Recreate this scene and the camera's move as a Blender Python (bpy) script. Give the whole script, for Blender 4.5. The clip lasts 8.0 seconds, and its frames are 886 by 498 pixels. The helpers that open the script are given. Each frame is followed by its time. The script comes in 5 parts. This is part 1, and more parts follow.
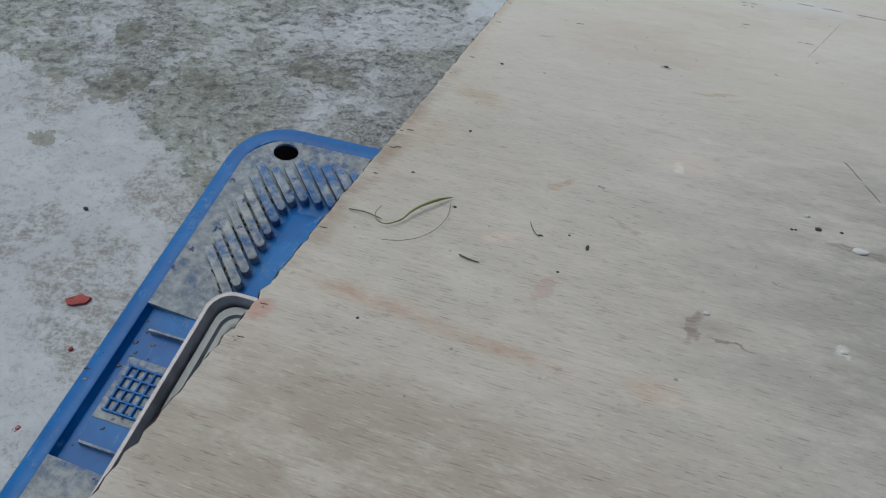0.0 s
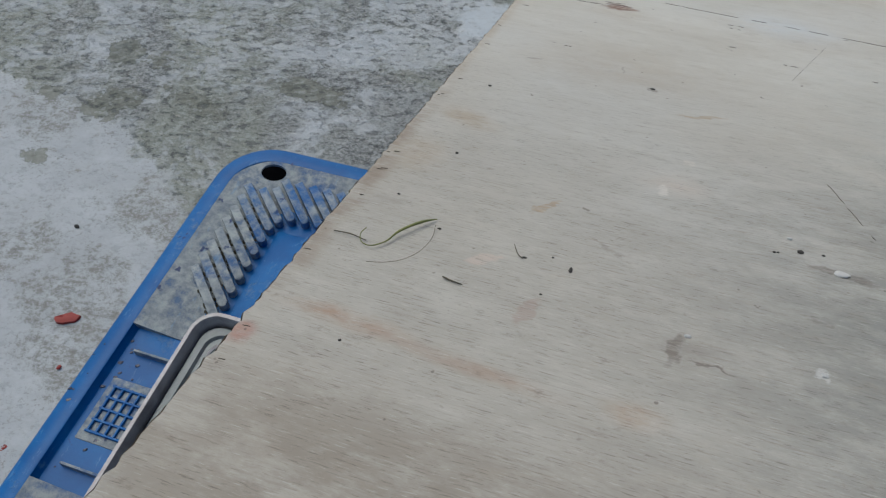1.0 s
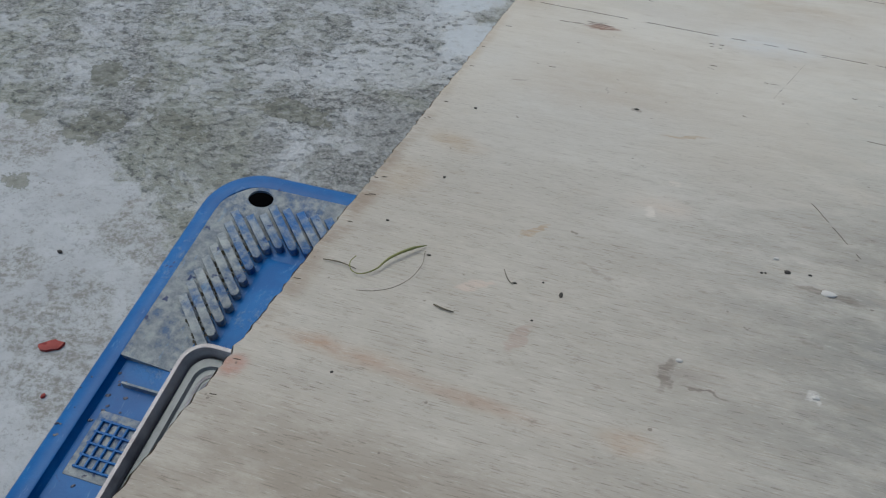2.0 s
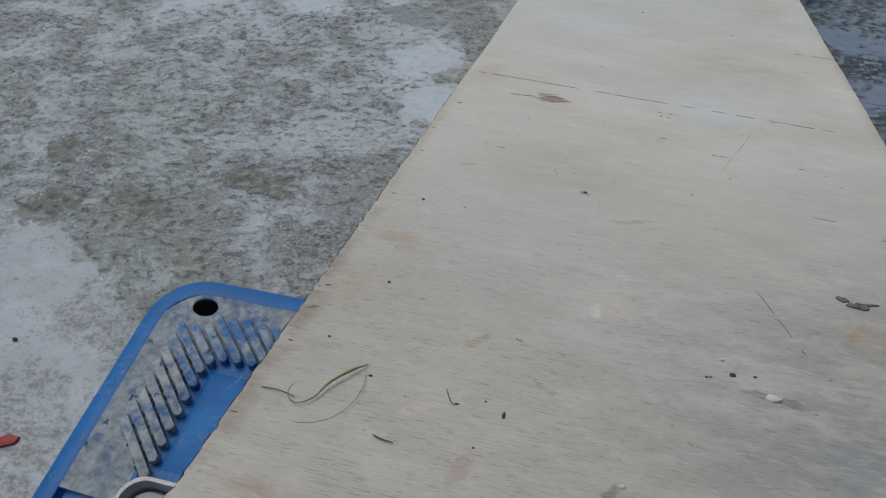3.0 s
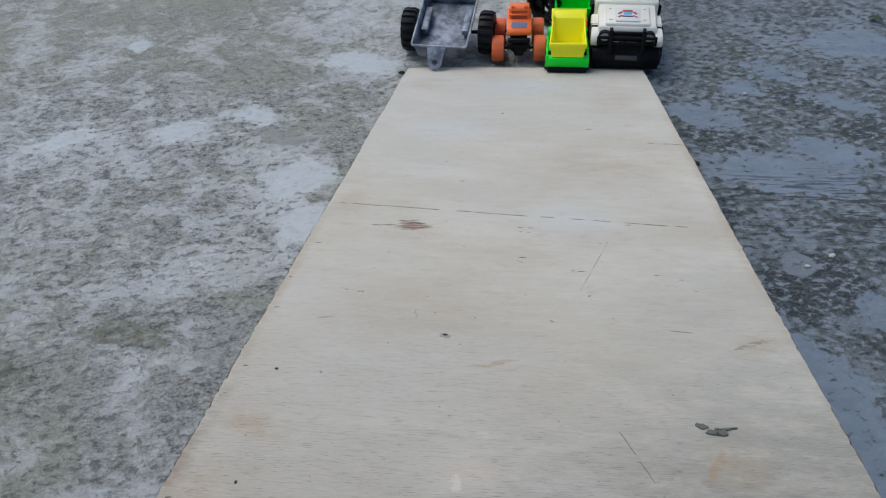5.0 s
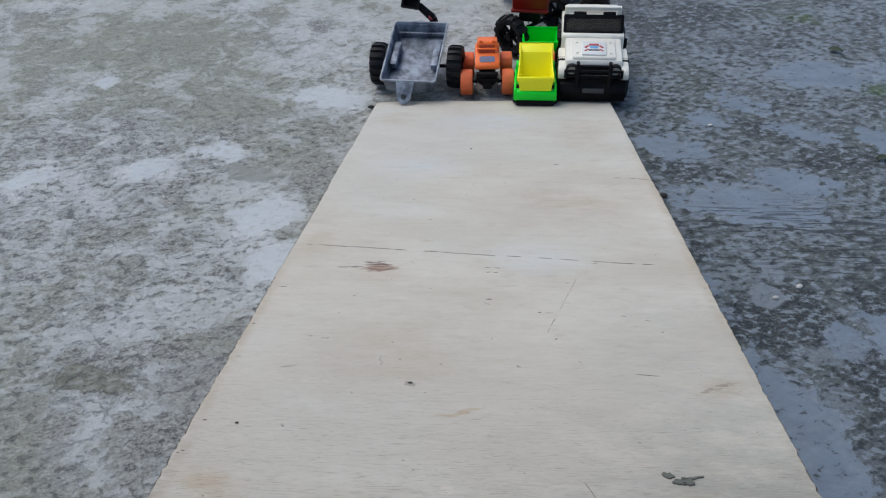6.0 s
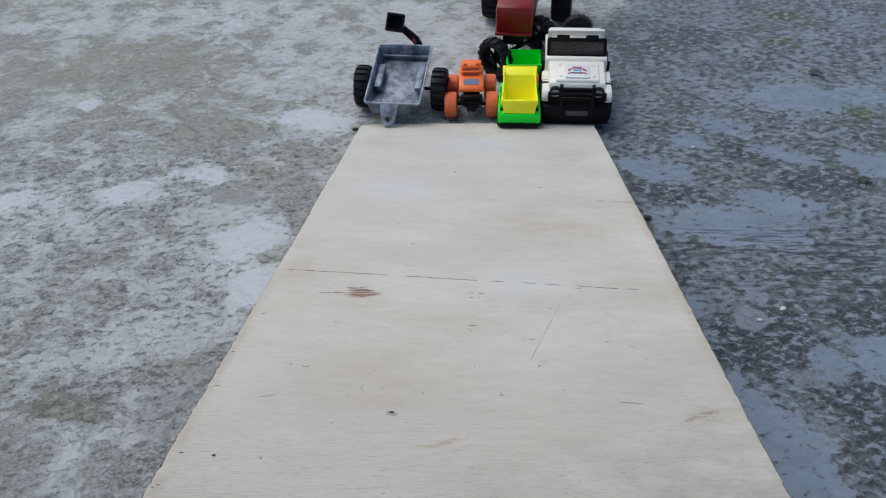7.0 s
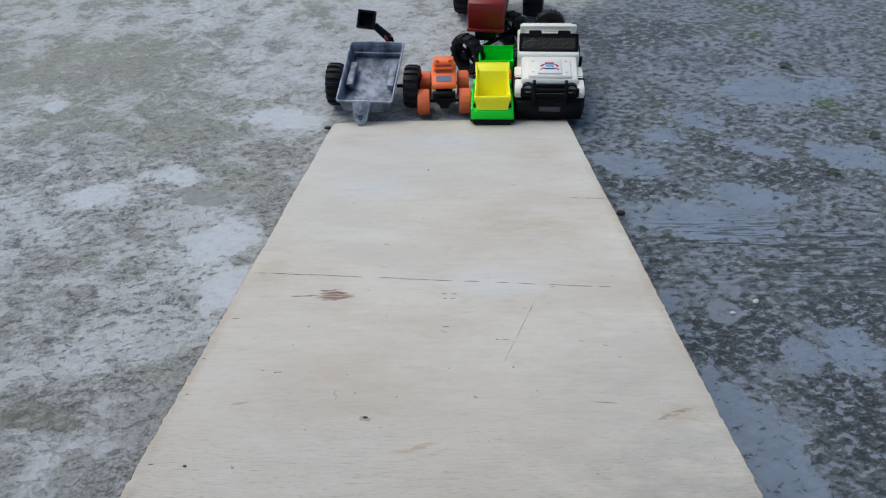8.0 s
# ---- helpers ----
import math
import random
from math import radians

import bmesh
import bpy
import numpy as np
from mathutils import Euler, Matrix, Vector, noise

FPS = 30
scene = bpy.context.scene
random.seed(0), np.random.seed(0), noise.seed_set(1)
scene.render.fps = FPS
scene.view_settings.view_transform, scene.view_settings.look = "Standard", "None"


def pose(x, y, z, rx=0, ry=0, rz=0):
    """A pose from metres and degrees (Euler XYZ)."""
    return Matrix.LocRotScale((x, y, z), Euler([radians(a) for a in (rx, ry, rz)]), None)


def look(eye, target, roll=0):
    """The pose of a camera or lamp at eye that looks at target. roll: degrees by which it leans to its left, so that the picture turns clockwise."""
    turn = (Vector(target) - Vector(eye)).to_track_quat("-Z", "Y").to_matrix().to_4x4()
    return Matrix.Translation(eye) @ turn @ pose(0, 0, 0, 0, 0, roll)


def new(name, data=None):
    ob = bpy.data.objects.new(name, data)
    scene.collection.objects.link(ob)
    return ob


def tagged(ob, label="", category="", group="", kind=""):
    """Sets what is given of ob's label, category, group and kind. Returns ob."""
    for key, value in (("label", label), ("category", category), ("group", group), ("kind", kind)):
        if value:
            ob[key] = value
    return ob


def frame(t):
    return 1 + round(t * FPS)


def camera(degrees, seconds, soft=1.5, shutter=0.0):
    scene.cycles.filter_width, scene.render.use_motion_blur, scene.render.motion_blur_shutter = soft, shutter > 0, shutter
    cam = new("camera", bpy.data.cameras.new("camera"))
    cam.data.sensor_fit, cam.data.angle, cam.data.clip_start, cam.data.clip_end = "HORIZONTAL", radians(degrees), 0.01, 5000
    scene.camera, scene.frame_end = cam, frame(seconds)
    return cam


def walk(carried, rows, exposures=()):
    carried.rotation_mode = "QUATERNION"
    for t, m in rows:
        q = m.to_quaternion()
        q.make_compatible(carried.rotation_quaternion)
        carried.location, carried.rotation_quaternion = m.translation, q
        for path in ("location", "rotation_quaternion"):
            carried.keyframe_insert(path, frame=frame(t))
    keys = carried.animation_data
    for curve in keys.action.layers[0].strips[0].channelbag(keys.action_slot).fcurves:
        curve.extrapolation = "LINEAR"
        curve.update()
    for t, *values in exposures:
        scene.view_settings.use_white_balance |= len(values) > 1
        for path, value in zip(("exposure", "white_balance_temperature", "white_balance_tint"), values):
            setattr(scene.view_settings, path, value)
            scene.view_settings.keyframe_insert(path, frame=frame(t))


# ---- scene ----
cam = camera(60.65, 8.0, 1.2)
PATH = [
    (0, (0.1445, -1.2579, 0.6519), (-0.2930, -0.1612, -0.9624), -3.71),
    (0.5, (0.1470, -1.2574, 0.6515), (-0.2839, -0.1433, -0.9525), -2.80),
    (1, (0.1498, -1.2549, 0.6547), (-0.2876, -0.1214, -0.9340), -3.02),
    (2.3, (0.1450, -1.2452, 0.6631), (-0.2549, -0.0688, -0.9041), -2.46),
    (2.5, (0.1473, -1.2332, 0.6721), (-0.2567, -0.0578, -0.8949), -2.97),
    (3, (0.1568, -1.2066, 0.6841), (-0.2174, 0.0353, -0.8383), -2.92),
    (3.5, (0.1706, -1.1786, 0.7012), (-0.1565, 0.1546, -0.7533), -3.08),
    (4, (0.1863, -1.1567, 0.7096), (-0.0725, 0.2294, -0.7087), -3.39),
    (4.5, (0.1927, -1.1495, 0.7109), (-0.0362, 0.2430, -0.7063), -3.96),
    (6, (0.2071, -1.1254, 0.7189), (0.0706, 0.3312, -0.6448), -3.04),
    (6.5, (0.2101, -1.1226, 0.7235), (0.0673, 0.3546, -0.6172), -3.18),
    (7, (0.2107, -1.1172, 0.7196), (0.1080, 0.3747, -0.6084), -2.29),
    (7.5, (0.2173, -1.1160, 0.7220), (0.1162, 0.3714, -0.6111), -3.10),
    (8, (0.2161, -1.1101, 0.7216), (0.1695, 0.3730, -0.6194), -1.88),
]
EXPOSURES = [(0.0, -0.24, 6150, 2), (1.0, -0.24, 6150, 2), (2.5, -0.31, 6120, 2), (3.0, -0.38, 6100, 3), (4.0, -0.41, 6080, 4), (4.5, -0.27, 6080, 4), (6.0, -0.06, 6100, 5), (8.0, 0.0, 6100, 5)]
walk(cam, [(t, look(eye, target, roll)) for t, eye, target, roll in PATH], EXPOSURES)

# ---- daylight: an overcast sky with a broad, weak sun ----
world = bpy.data.worlds.new("sky")
scene.world = world
world.use_nodes = True
wn = world.node_tree.nodes
sky = wn.new("ShaderNodeTexSky")
sky.sky_type, sky.sun_disc = "NISHITA", False
sky.sun_elevation, sky.sun_rotation = radians(52), radians(-40)
sky.air_density, sky.dust_density, sky.ozone_density = 1.0, 3.0, 1.0
wn["Background"].inputs["Strength"].default_value = 0.13
world.node_tree.links.new(sky.outputs[0], wn["Background"].inputs["Color"])
sun = new("sun", bpy.data.lights.new("sun", "SUN"))
sun.data.energy, sun.data.angle, sun.data.color = 1.3, radians(35), (1.0, 0.95, 0.88)
sun.matrix_world = look((-2.2, 0.2, 5.2), (0.2, -0.3, 0))


# ---- materials ----
class Mat:
    """A node material with short ways to add nodes."""

    def __init__(self, name, rough=0.6, metal=0.0, coord="Object"):
        self.m = bpy.data.materials.new(name)
        self.m.use_nodes = True
        self.n, self.l = self.m.node_tree.nodes, self.m.node_tree.links
        self.b = self.n["Principled BSDF"]
        self.b.inputs["Roughness"].default_value = rough
        self.b.inputs["Metallic"].default_value = metal
        self.co = self.n.new("ShaderNodeTexCoord").outputs[coord]

    def put(self, value, socket):
        if isinstance(value, bpy.types.NodeSocket):
            self.l.new(value, socket)
        elif isinstance(value, tuple) and len(value) == 3 and socket.type == "RGBA":
            socket.default_value = (*value, 1)
        else:
            socket.default_value = value

    def scaled(self, x, y, z, turn=0.0, vector=None):
        node = self.n.new("ShaderNodeMapping")
        node.inputs["Scale"].default_value = (x, y, z)
        node.inputs["Rotation"].default_value = (0, 0, radians(turn))
        self.l.new(vector or self.co, node.inputs["Vector"])
        return node.outputs[0]

    def noise(self, scale, detail=6.0, rough=0.6, vector=None, warp=0.0):
        node = self.n.new("ShaderNodeTexNoise")
        node.inputs["Scale"].default_value, node.inputs["Detail"].default_value = scale, detail
        node.inputs["Roughness"].default_value, node.inputs["Distortion"].default_value = rough, warp
        self.l.new(vector or self.co, node.inputs["Vector"])
        return node.outputs["Fac"], node.outputs["Color"]

    def ramp(self, value, a, b, lo=0.0, hi=1.0):
        node = self.n.new("ShaderNodeMapRange")
        node.interpolation_type = "SMOOTHSTEP"
        for socket, v in zip(list(node.inputs)[:5], (value, a, b, lo, hi)):
            self.put(v, socket)
        return node.outputs[0]

    def calc(self, op, a, b=0.0):
        node = self.n.new("ShaderNodeMath")
        node.operation = op
        self.put(a, node.inputs[0])
        self.put(b, node.inputs[1])
        return node.outputs[0]

    def mix(self, fac, a, b, kind="MIX"):
        node = self.n.new("ShaderNodeMix")
        node.data_type, node.blend_type = "RGBA", kind
        self.put(fac, node.inputs[0])
        self.put(a, node.inputs[6])
        self.put(b, node.inputs[7])
        return node.outputs[2]

    def vadd(self, a, b, k):
        sub = self.n.new("ShaderNodeVectorMath")
        sub.operation = "SUBTRACT"
        self.l.new(b, sub.inputs[0])
        sub.inputs[1].default_value = (0.5, 0.5, 0.5)
        node = self.n.new("ShaderNodeVectorMath")
        node.operation = "MULTIPLY_ADD"
        self.l.new(sub.outputs[0], node.inputs[0])
        node.inputs[1].default_value = (k, k, k)
        self.l.new(a, node.inputs[2])
        return node.outputs[0]

    def spot(self, vector, x, y, rx, ry, turn=0.0, soft=0.5):
        """1 inside an ellipse at (x, y), falling to 0 at its edge."""
        node = self.n.new("ShaderNodeMapping")
        node.vector_type = "TEXTURE"
        node.inputs["Location"].default_value = (x, y, 0)
        node.inputs["Rotation"].default_value = (0, 0, radians(turn))
        node.inputs["Scale"].default_value = (rx, ry, 1000)
        self.l.new(vector, node.inputs["Vector"])
        ln = self.n.new("ShaderNodeVectorMath")
        ln.operation = "LENGTH"
        self.l.new(node.outputs[0], ln.inputs[0])
        return self.ramp(ln.outputs["Value"], 1.0, 1.0 - soft)

    def field(self, name):
        """The three numbers of a named attribute of the mesh."""
        node = self.n.new("ShaderNodeAttribute")
        node.attribute_name = name
        sep = self.n.new("ShaderNodeSeparateXYZ")
        self.l.new(node.outputs["Vector"], sep.inputs[0])
        return sep.outputs[0], sep.outputs[1], sep.outputs[2]

    def done(self, colour, bump=None, strength=0.3, distance=0.001, rough=None):
        self.put(colour, self.b.inputs["Base Color"])
        if rough is not None:
            self.put(rough, self.b.inputs["Roughness"])
        if bump is not None:
            node = self.n.new("ShaderNodeBump")
            node.inputs["Distance"].default_value = distance
            self.put(strength, node.inputs["Strength"])
            self.l.new(bump, node.inputs["Height"])
            self.l.new(node.outputs[0], self.b.inputs["Normal"])
        return self.m


def concrete():
    """Weathered yard concrete: a pale cement skin that has peeled in patches off a darker, gritty, algae-tinted bed; damp along one side."""
    m = Mat("weathered_concrete", 0.85)
    sheet_f, peel_f, bare_f = m.field("skin_field")
    film_f, smooth_f, disc_f = m.field("patch_field")
    moss_f, soil_f, damp = m.field("tint_field")
    wear, comb_f, calm_f = m.field("wear_field")
    big, _ = m.noise(3.2, 5, 0.6)
    med, _ = m.noise(13, 9, 0.72, m.scaled(1.0, 1.25, 1.0, -20), 0.4)
    frayed, _ = m.noise(24, 9, 0.75)
    fine, _ = m.noise(55, 9, 0.78, m.scaled(1.0, 1.3, 1.0, -20), 0.1)
    fleck, _ = m.noise(1.0, 5, 0.62, m.scaled(66, 100, 1.0, -32), 0.12)
    speck, _ = m.noise(1.0, 5, 0.7, m.scaled(190, 240, 1.0, -20), 0.1)
    tear = m.calc("ADD", m.calc("MULTIPLY", m.calc("SUBTRACT", frayed, 0.5), 0.11), m.calc("MULTIPLY", m.calc("SUBTRACT", fine, 0.5), 0.035))
    small = m.calc("MULTIPLY", tear, 0.7)

    def within(f, frayer, w):
        """1 inside a patch whose edge is torn by noise, over w metres."""
        return m.ramp(m.calc("ADD", f, frayer), -w, w)

    # how much of the skin is left
    tone = m.calc("ADD", m.calc("MULTIPLY", big, 0.12), m.calc("ADD", m.calc("MULTIPLY", med, 0.55), m.calc("MULTIPLY", fine, 0.33)))
    tone = m.calc("ADD", tone, wear)
    cover = m.ramp(tone, 0.47, 0.56)
    dark = m.mix(m.ramp(speck, 0.34, 0.64), (0.17, 0.17, 0.163), (0.40, 0.40, 0.385))
    dark = m.mix(m.ramp(med, 0.38, 0.62, 0.0, 0.55), dark, (0.40, 0.405, 0.40))
    light = m.mix(m.ramp(fine, 0.36, 0.66), (0.63, 0.64, 0.65), (0.48, 0.49, 0.495))
    col = m.mix(cover, dark, light)
    algae, _ = m.noise(3.2, 6, 0.62, None, 0.8)
    col = m.mix(m.calc("MULTIPLY", m.ramp(algae, 0.40, 0.60, 0.0, 0.55), m.ramp(cover, 0.1, 0.9, 1.0, 0.4)), col, (0.315, 0.322, 0.25))
    # an unbroken sheet of skin, stained brown here and there
    cream = m.mix(m.ramp(med, 0.35, 0.7), (0.48, 0.49, 0.50), (0.385, 0.39, 0.395))
    cream = m.mix(m.calc("MULTIPLY", m.ramp(fine, 0.53, 0.64, 0, 0.75), m.ramp(med, 0.40, 0.58)), cream, (0.24, 0.22, 0.185))
    cream = m.mix(m.calc("MULTIPLY", within(soil_f, tear, 0.012), m.calc("MULTIPLY", m.ramp(fine, 0.40, 0.56), m.ramp(speck, 0.36, 0.58, 0.15, 0.85))), cream, (0.20, 0.188, 0.16))
    cream = m.mix(m.calc("MULTIPLY", m.ramp(speck, 0.53, 0.62, 0, 0.6), m.ramp(frayed, 0.42, 0.6, 0.15, 1.0)), cream, (0.20, 0.19, 0.165))
    sheet = within(sheet_f, tear, 0.006)
    col = m.mix(m.calc("MULTIPLY", sheet, 0.93), col, cream)
    # clean smooth islands, moss, pale round spots
    broken = m.ramp(fine, 0.66, 0.5, 0.25, 0.95)
    smooth = within(smooth_f, tear, 0.011)
    col = m.mix(m.calc("MULTIPLY", smooth, broken), col, m.mix(m.ramp(fine, 0.35, 0.7), SMOOTH, (0.46, 0.485, 0.51)))
    col = m.mix(m.calc("MULTIPLY", within(moss_f, tear, 0.012), broken), col, MOSS)
    # peeled hollows with a hard torn edge
    hollow = m.calc("ADD", peel_f, small)
    col = m.mix(m.ramp(hollow, -0.0015, 0.0015, 0.0, 0.88), col, m.mix(m.ramp(fine, 0.35, 0.65), (0.165, 0.165, 0.13), (0.29, 0.29, 0.245)))
    # dark outline in the colour stands in for shade under the torn edge
    rim = m.calc("MULTIPLY", m.ramp(hollow, -0.003, 0.0), m.ramp(hollow, 0.004, 0.0005))
    col = m.mix(m.calc("MULTIPLY", rim, m.ramp(fine, 0.45, 0.6, 0.0, 0.65)), col, (0.13, 0.13, 0.11))
    # bare wet bed and smooth wet film beside the ramp
    bed = m.mix(m.ramp(speck, 0.45, 0.62), (0.12, 0.12, 0.112), (0.36, 0.365, 0.35))
    col = m.mix(m.calc("MULTIPLY", within(bare_f, tear, 0.008), m.ramp(tone, 0.58, 0.50, 0.1, 0.92)), col, bed)
    film = m.calc("MULTIPLY", within(film_f, m.calc("MULTIPLY", tear, 1.3), 0.005), m.ramp(fleck, 0.66, 0.615))
    col = m.mix(m.calc("MULTIPLY", film, 0.93), col, m.mix(m.ramp(med, 0.35, 0.65), (0.52, 0.56, 0.61), (0.41, 0.445, 0.485)))
    flat = m.calc("MAXIMUM", m.calc("MAXIMUM", sheet, smooth), film)
    # pits and pale crumbs, fewer where feet have worn the yard smooth
    field = m.calc("MULTIPLY", m.calc("MAXIMUM", m.ramp(med, 0.62, 0.46, 0.45, 1.0), damp), m.ramp(calm_f, 0, 1, 1.0, 0.3))
    field = m.calc("MULTIPLY", field, m.ramp(flat, 0, 1, 1.0, 0.3))
    col = m.mix(m.calc("MULTIPLY", m.ramp(fleck, 0.565, 0.61, 0, 0.62), field), col, (0.11, 0.113, 0.112))
    col = m.mix(m.calc("MULTIPLY", m.calc("MULTIPLY", m.ramp(fleck, 0.445, 0.395, 0, 0.75), field), m.ramp(damp, 0, 1, 0.3, 1.0)), col, (0.68, 0.69, 0.69))
    # the damp side keeps more loose flakes, dark and pale
    loose = m.calc("MULTIPLY", m.calc("MULTIPLY", damp, m.ramp(frayed, 0.36, 0.6, 0.35, 1.0)), m.ramp(film, 0, 1, 1.0, 0.08))
    col = m.mix(m.calc("MULTIPLY", loose, m.ramp(fleck, 0.53, 0.57, 0, 0.58)), col, (0.10, 0.105, 0.105))
    col = m.mix(m.calc("MULTIPLY", loose, m.ramp(fleck, 0.465, 0.43, 0, 0.6)), col, (0.66, 0.70, 0.73))
    col = m.mix(m.calc("MULTIPLY", within(disc_f, m.calc("MULTIPLY", tear, 0.25), 0.0025), 0.9), col, m.mix(damp, (0.335, 0.34, 0.32), DISC))
    # trowel scratches
    lines, _ = m.noise(1.0, 3, 0.6, m.scaled(14, 190, 1.0, 9), 0.4)
    col = m.mix(m.calc("MULTIPLY", comb_f, m.ramp(lines, 0.53, 0.575, 0, 0.9)), col, (0.13, 0.135, 0.14))
    wet = m.ramp(m.calc("ADD", damp, m.calc("MULTIPLY", m.calc("SUBTRACT", frayed, 0.5), 0.6)), 0.25, 0.75)
    # damp darkens the concrete; the sky's blue reflection is put into this tint too
    col = m.mix(m.calc("MULTIPLY", wet, 0.92), col, (0.345, 0.395, 0.465), "MULTIPLY")
    rough = m.calc("SUBTRACT", 0.88, m.calc("MULTIPLY", wet, m.ramp(flat, 0, 1, 0.32, 0.55)))
    grit, _ = m.noise(560, 4, 0.7)
    h = m.calc("ADD", m.calc("MULTIPLY", fine, 0.9), m.calc("MULTIPLY", grit, 0.25))
    h = m.calc("SUBTRACT", h, m.ramp(fleck, 0.54, 0.61, 0.0, 0.3))
    return m.done(col, h, m.ramp(flat, 0, 1, 1.0, 0.25), 0.005, rough)


# fallen leaves: x, y, turn, length, half width
YARD_LEAVES = [(0.834, 0.192, -25, 0.026, 0.008), (0.905, -0.045, 30, 0.026, 0.007), (0.80, -0.145, 10, 0.022, 0.006)]

# patches of the yard: x, y, half sizes, turn, softness
WHOLE = [(0.05, 0.28, 0.5, 0.22, 0, 0.6), (-0.16, -0.36, 0.12, 0.2, 12, 0.6), (-0.09, 0.05, 0.11, 0.055, -6, 0.5), (-0.42, -0.2, 0.2, 0.1, 20, 0.8),
         (0.60, -0.27, 0.16, 0.08, -25, 0.7), (0.5, -0.66, 0.13, 0.13, 0, 0.4), (0.75, 0.12, 0.25, 0.12, -10, 0.8), (-0.45, 0.45, 0.6, 0.12, 5, 0.8),
         (0.05, 0.45, 0.25, 0.12, 0, 0.7), (-0.25, -0.5, 0.1, 0.07, 20, 0.8), (-0.53, -0.2, 0.1, 0.06, 10, 0.7), (-0.62, 0.02, 0.1, 0.06, 10, 0.8)]
WORN = [(-0.12, -0.58, 0.1, 0.1, 0, 0.8), (0.66, -0.72, 0.12, 0.2, 0, 0.6), (0.56, -0.47, 0.11, 0.07, 10, 0.5), (-0.27, 0.0, 0.2, 0.09, -5, 0.8),
        (0.66, -0.05, 0.2, 0.09, -20, 0.7), (0.78, -0.6, 0.2, 0.2, 0, 0.8), (-0.45, 0.25, 0.4, 0.12, 10, 0.9), (-0.36, -0.68, 0.16, 0.09, -15, 0.7), (-0.10, -0.17, 0.09, 0.09, 0, 0.8)]
SMOOTH = (0.52, 0.55, 0.575)
DISC = (0.62, 0.63, 0.635)
MOSS = (0.23, 0.30, 0.12)
MOSSY = [(0.86, 0.45, 0.06, 0.02, -20, 0.5), (0.87, 0.06, 0.045, 0.022, -30, 0.5), (0.81, 0.33, 0.04, 0.014, -20, 0.5)]
ISLANDS = [(-0.133, -0.287, 0.05, 0.04, 20, 0.3), (-0.10, -0.38, 0.04, 0.045, -20, 0.3), (-0.09, 0.045, 0.075, 0.028, -8, 0.3), (-0.247, -0.125, 0.04, 0.022, 0, 0.3),
           (-0.529, 0.097, 0.022, 0.02, 0, 0.3), (-0.36, -0.172, 0.035, 0.026, 10, 0.3), (0.9, 0.12, 0.06, 0.03, 0, 0.3), (-0.55, -0.2, 0.04, 0.02, 10, 0.3)]
SPOTS = [(-0.178, -0.186, 0.038, 0.020, -5, 0.3), (-0.213, -0.168, 0.016, 0.010, 0, 0.3), (0.553, -0.4347, 0.023, 0.02, 0, 0.3), (0.575, -0.392, 0.015, 0.012, 0, 0.3)]
PEEL = [(-0.562, -0.592, 0.034, 0.022, -10, 0.2), (-0.52, -0.685, 0.04, 0.026, 42, 0.2), (-0.508, -0.594, 0.022, 0.012, 10, 0.2), (-0.284, -0.588, 0.045, 0.022, -10, 0.2),
        (-0.557, -0.797, 0.018, 0.005, 12, 0.2), (-0.62, -0.69, 0.02, 0.012, 20, 0.2), (-0.42, -0.655, 0.05, 0.014, -15, 0.2), (0.737, -0.15, 0.04, 0.02, 0, 0.2)]
SOIL = [(-0.494, -0.93, 0.045, 0.035, 20, 0.7), (-0.385, -0.955, 0.06, 0.05, 0, 0.7), (-0.345, -1.02, 0.05, 0.04, 0, 0.8), (-0.36, -0.84, 0.07, 0.035, -20, 0.8), (-0.60, -0.72, 0.06, 0.04, -20, 0.7)]
BARE = [(0.56, -0.475, 0.075, 0.055, 0, 0.3), (0.655, -0.575, 0.045, 0.10, 12, 0.3), (0.64, -0.06, 0.07, 0.022, -28, 0.5), (0.737, -0.146, 0.07, 0.04, 0, 0.4), (0.452, -0.33, 0.035, 0.07, 20, 0.5),
        (0.56, 0.34, 0.13, 0.09, 0, 0.6), (0.72, -0.44, 0.07, 0.05, 0, 0.5), (0.50, -0.17, 0.06, 0.035, -20, 0.5), (0.75, -0.68, 0.08, 0.1, 0, 0.5)]
FILM = [(0.62, 0.02, 0.05, 0.025, -15, 0.4), (0.56, -0.03, 0.03, 0.02, -15, 0.4), (0.70, -0.07, 0.05, 0.02, -25, 0.4), (0.505, -0.66, 0.088, 0.15, 16, 0.14), (0.575, -0.252, 0.11, 0.045, -8, 0.3), (0.632, -0.512, 0.032, 0.026, 0, 0.3), (0.777, 0.11, 0.09, 0.045, -15, 0.4), (0.49, -0.11, 0.06, 0.03, -15, 0.4), (0.475, -0.43, 0.025, 0.04, 15, 0.3), (0.66, -0.20, 0.06, 0.03, -20, 0.4), (0.69, -0.50, 0.03, 0.04, 20, 0.3), (0.84, -0.10, 0.07, 0.035, -20, 0.4)]
CREAM = [(-0.74, -1.2, 0.60, 0.52, -4, 0.1)]
COMB = [(0.68, -0.33, 0.2, 0.12, -6, 0.6), (0.56, -0.29, 0.12, 0.05, -6, 0.6)]
DAMP = [(0.57, -0.15, 0.24, 0.36, 0, 0.25), (0.84, -0.52, 0.52, 0.68, 0, 0.3), (0.85, 0.25, 0.55, 0.6, 0, 0.5)]
CALM = [(-0.5, 0.42, 1.1, 0.62, 0, 0.6), (0.15, 0.6, 0.4, 0.4, 0, 0.6)]


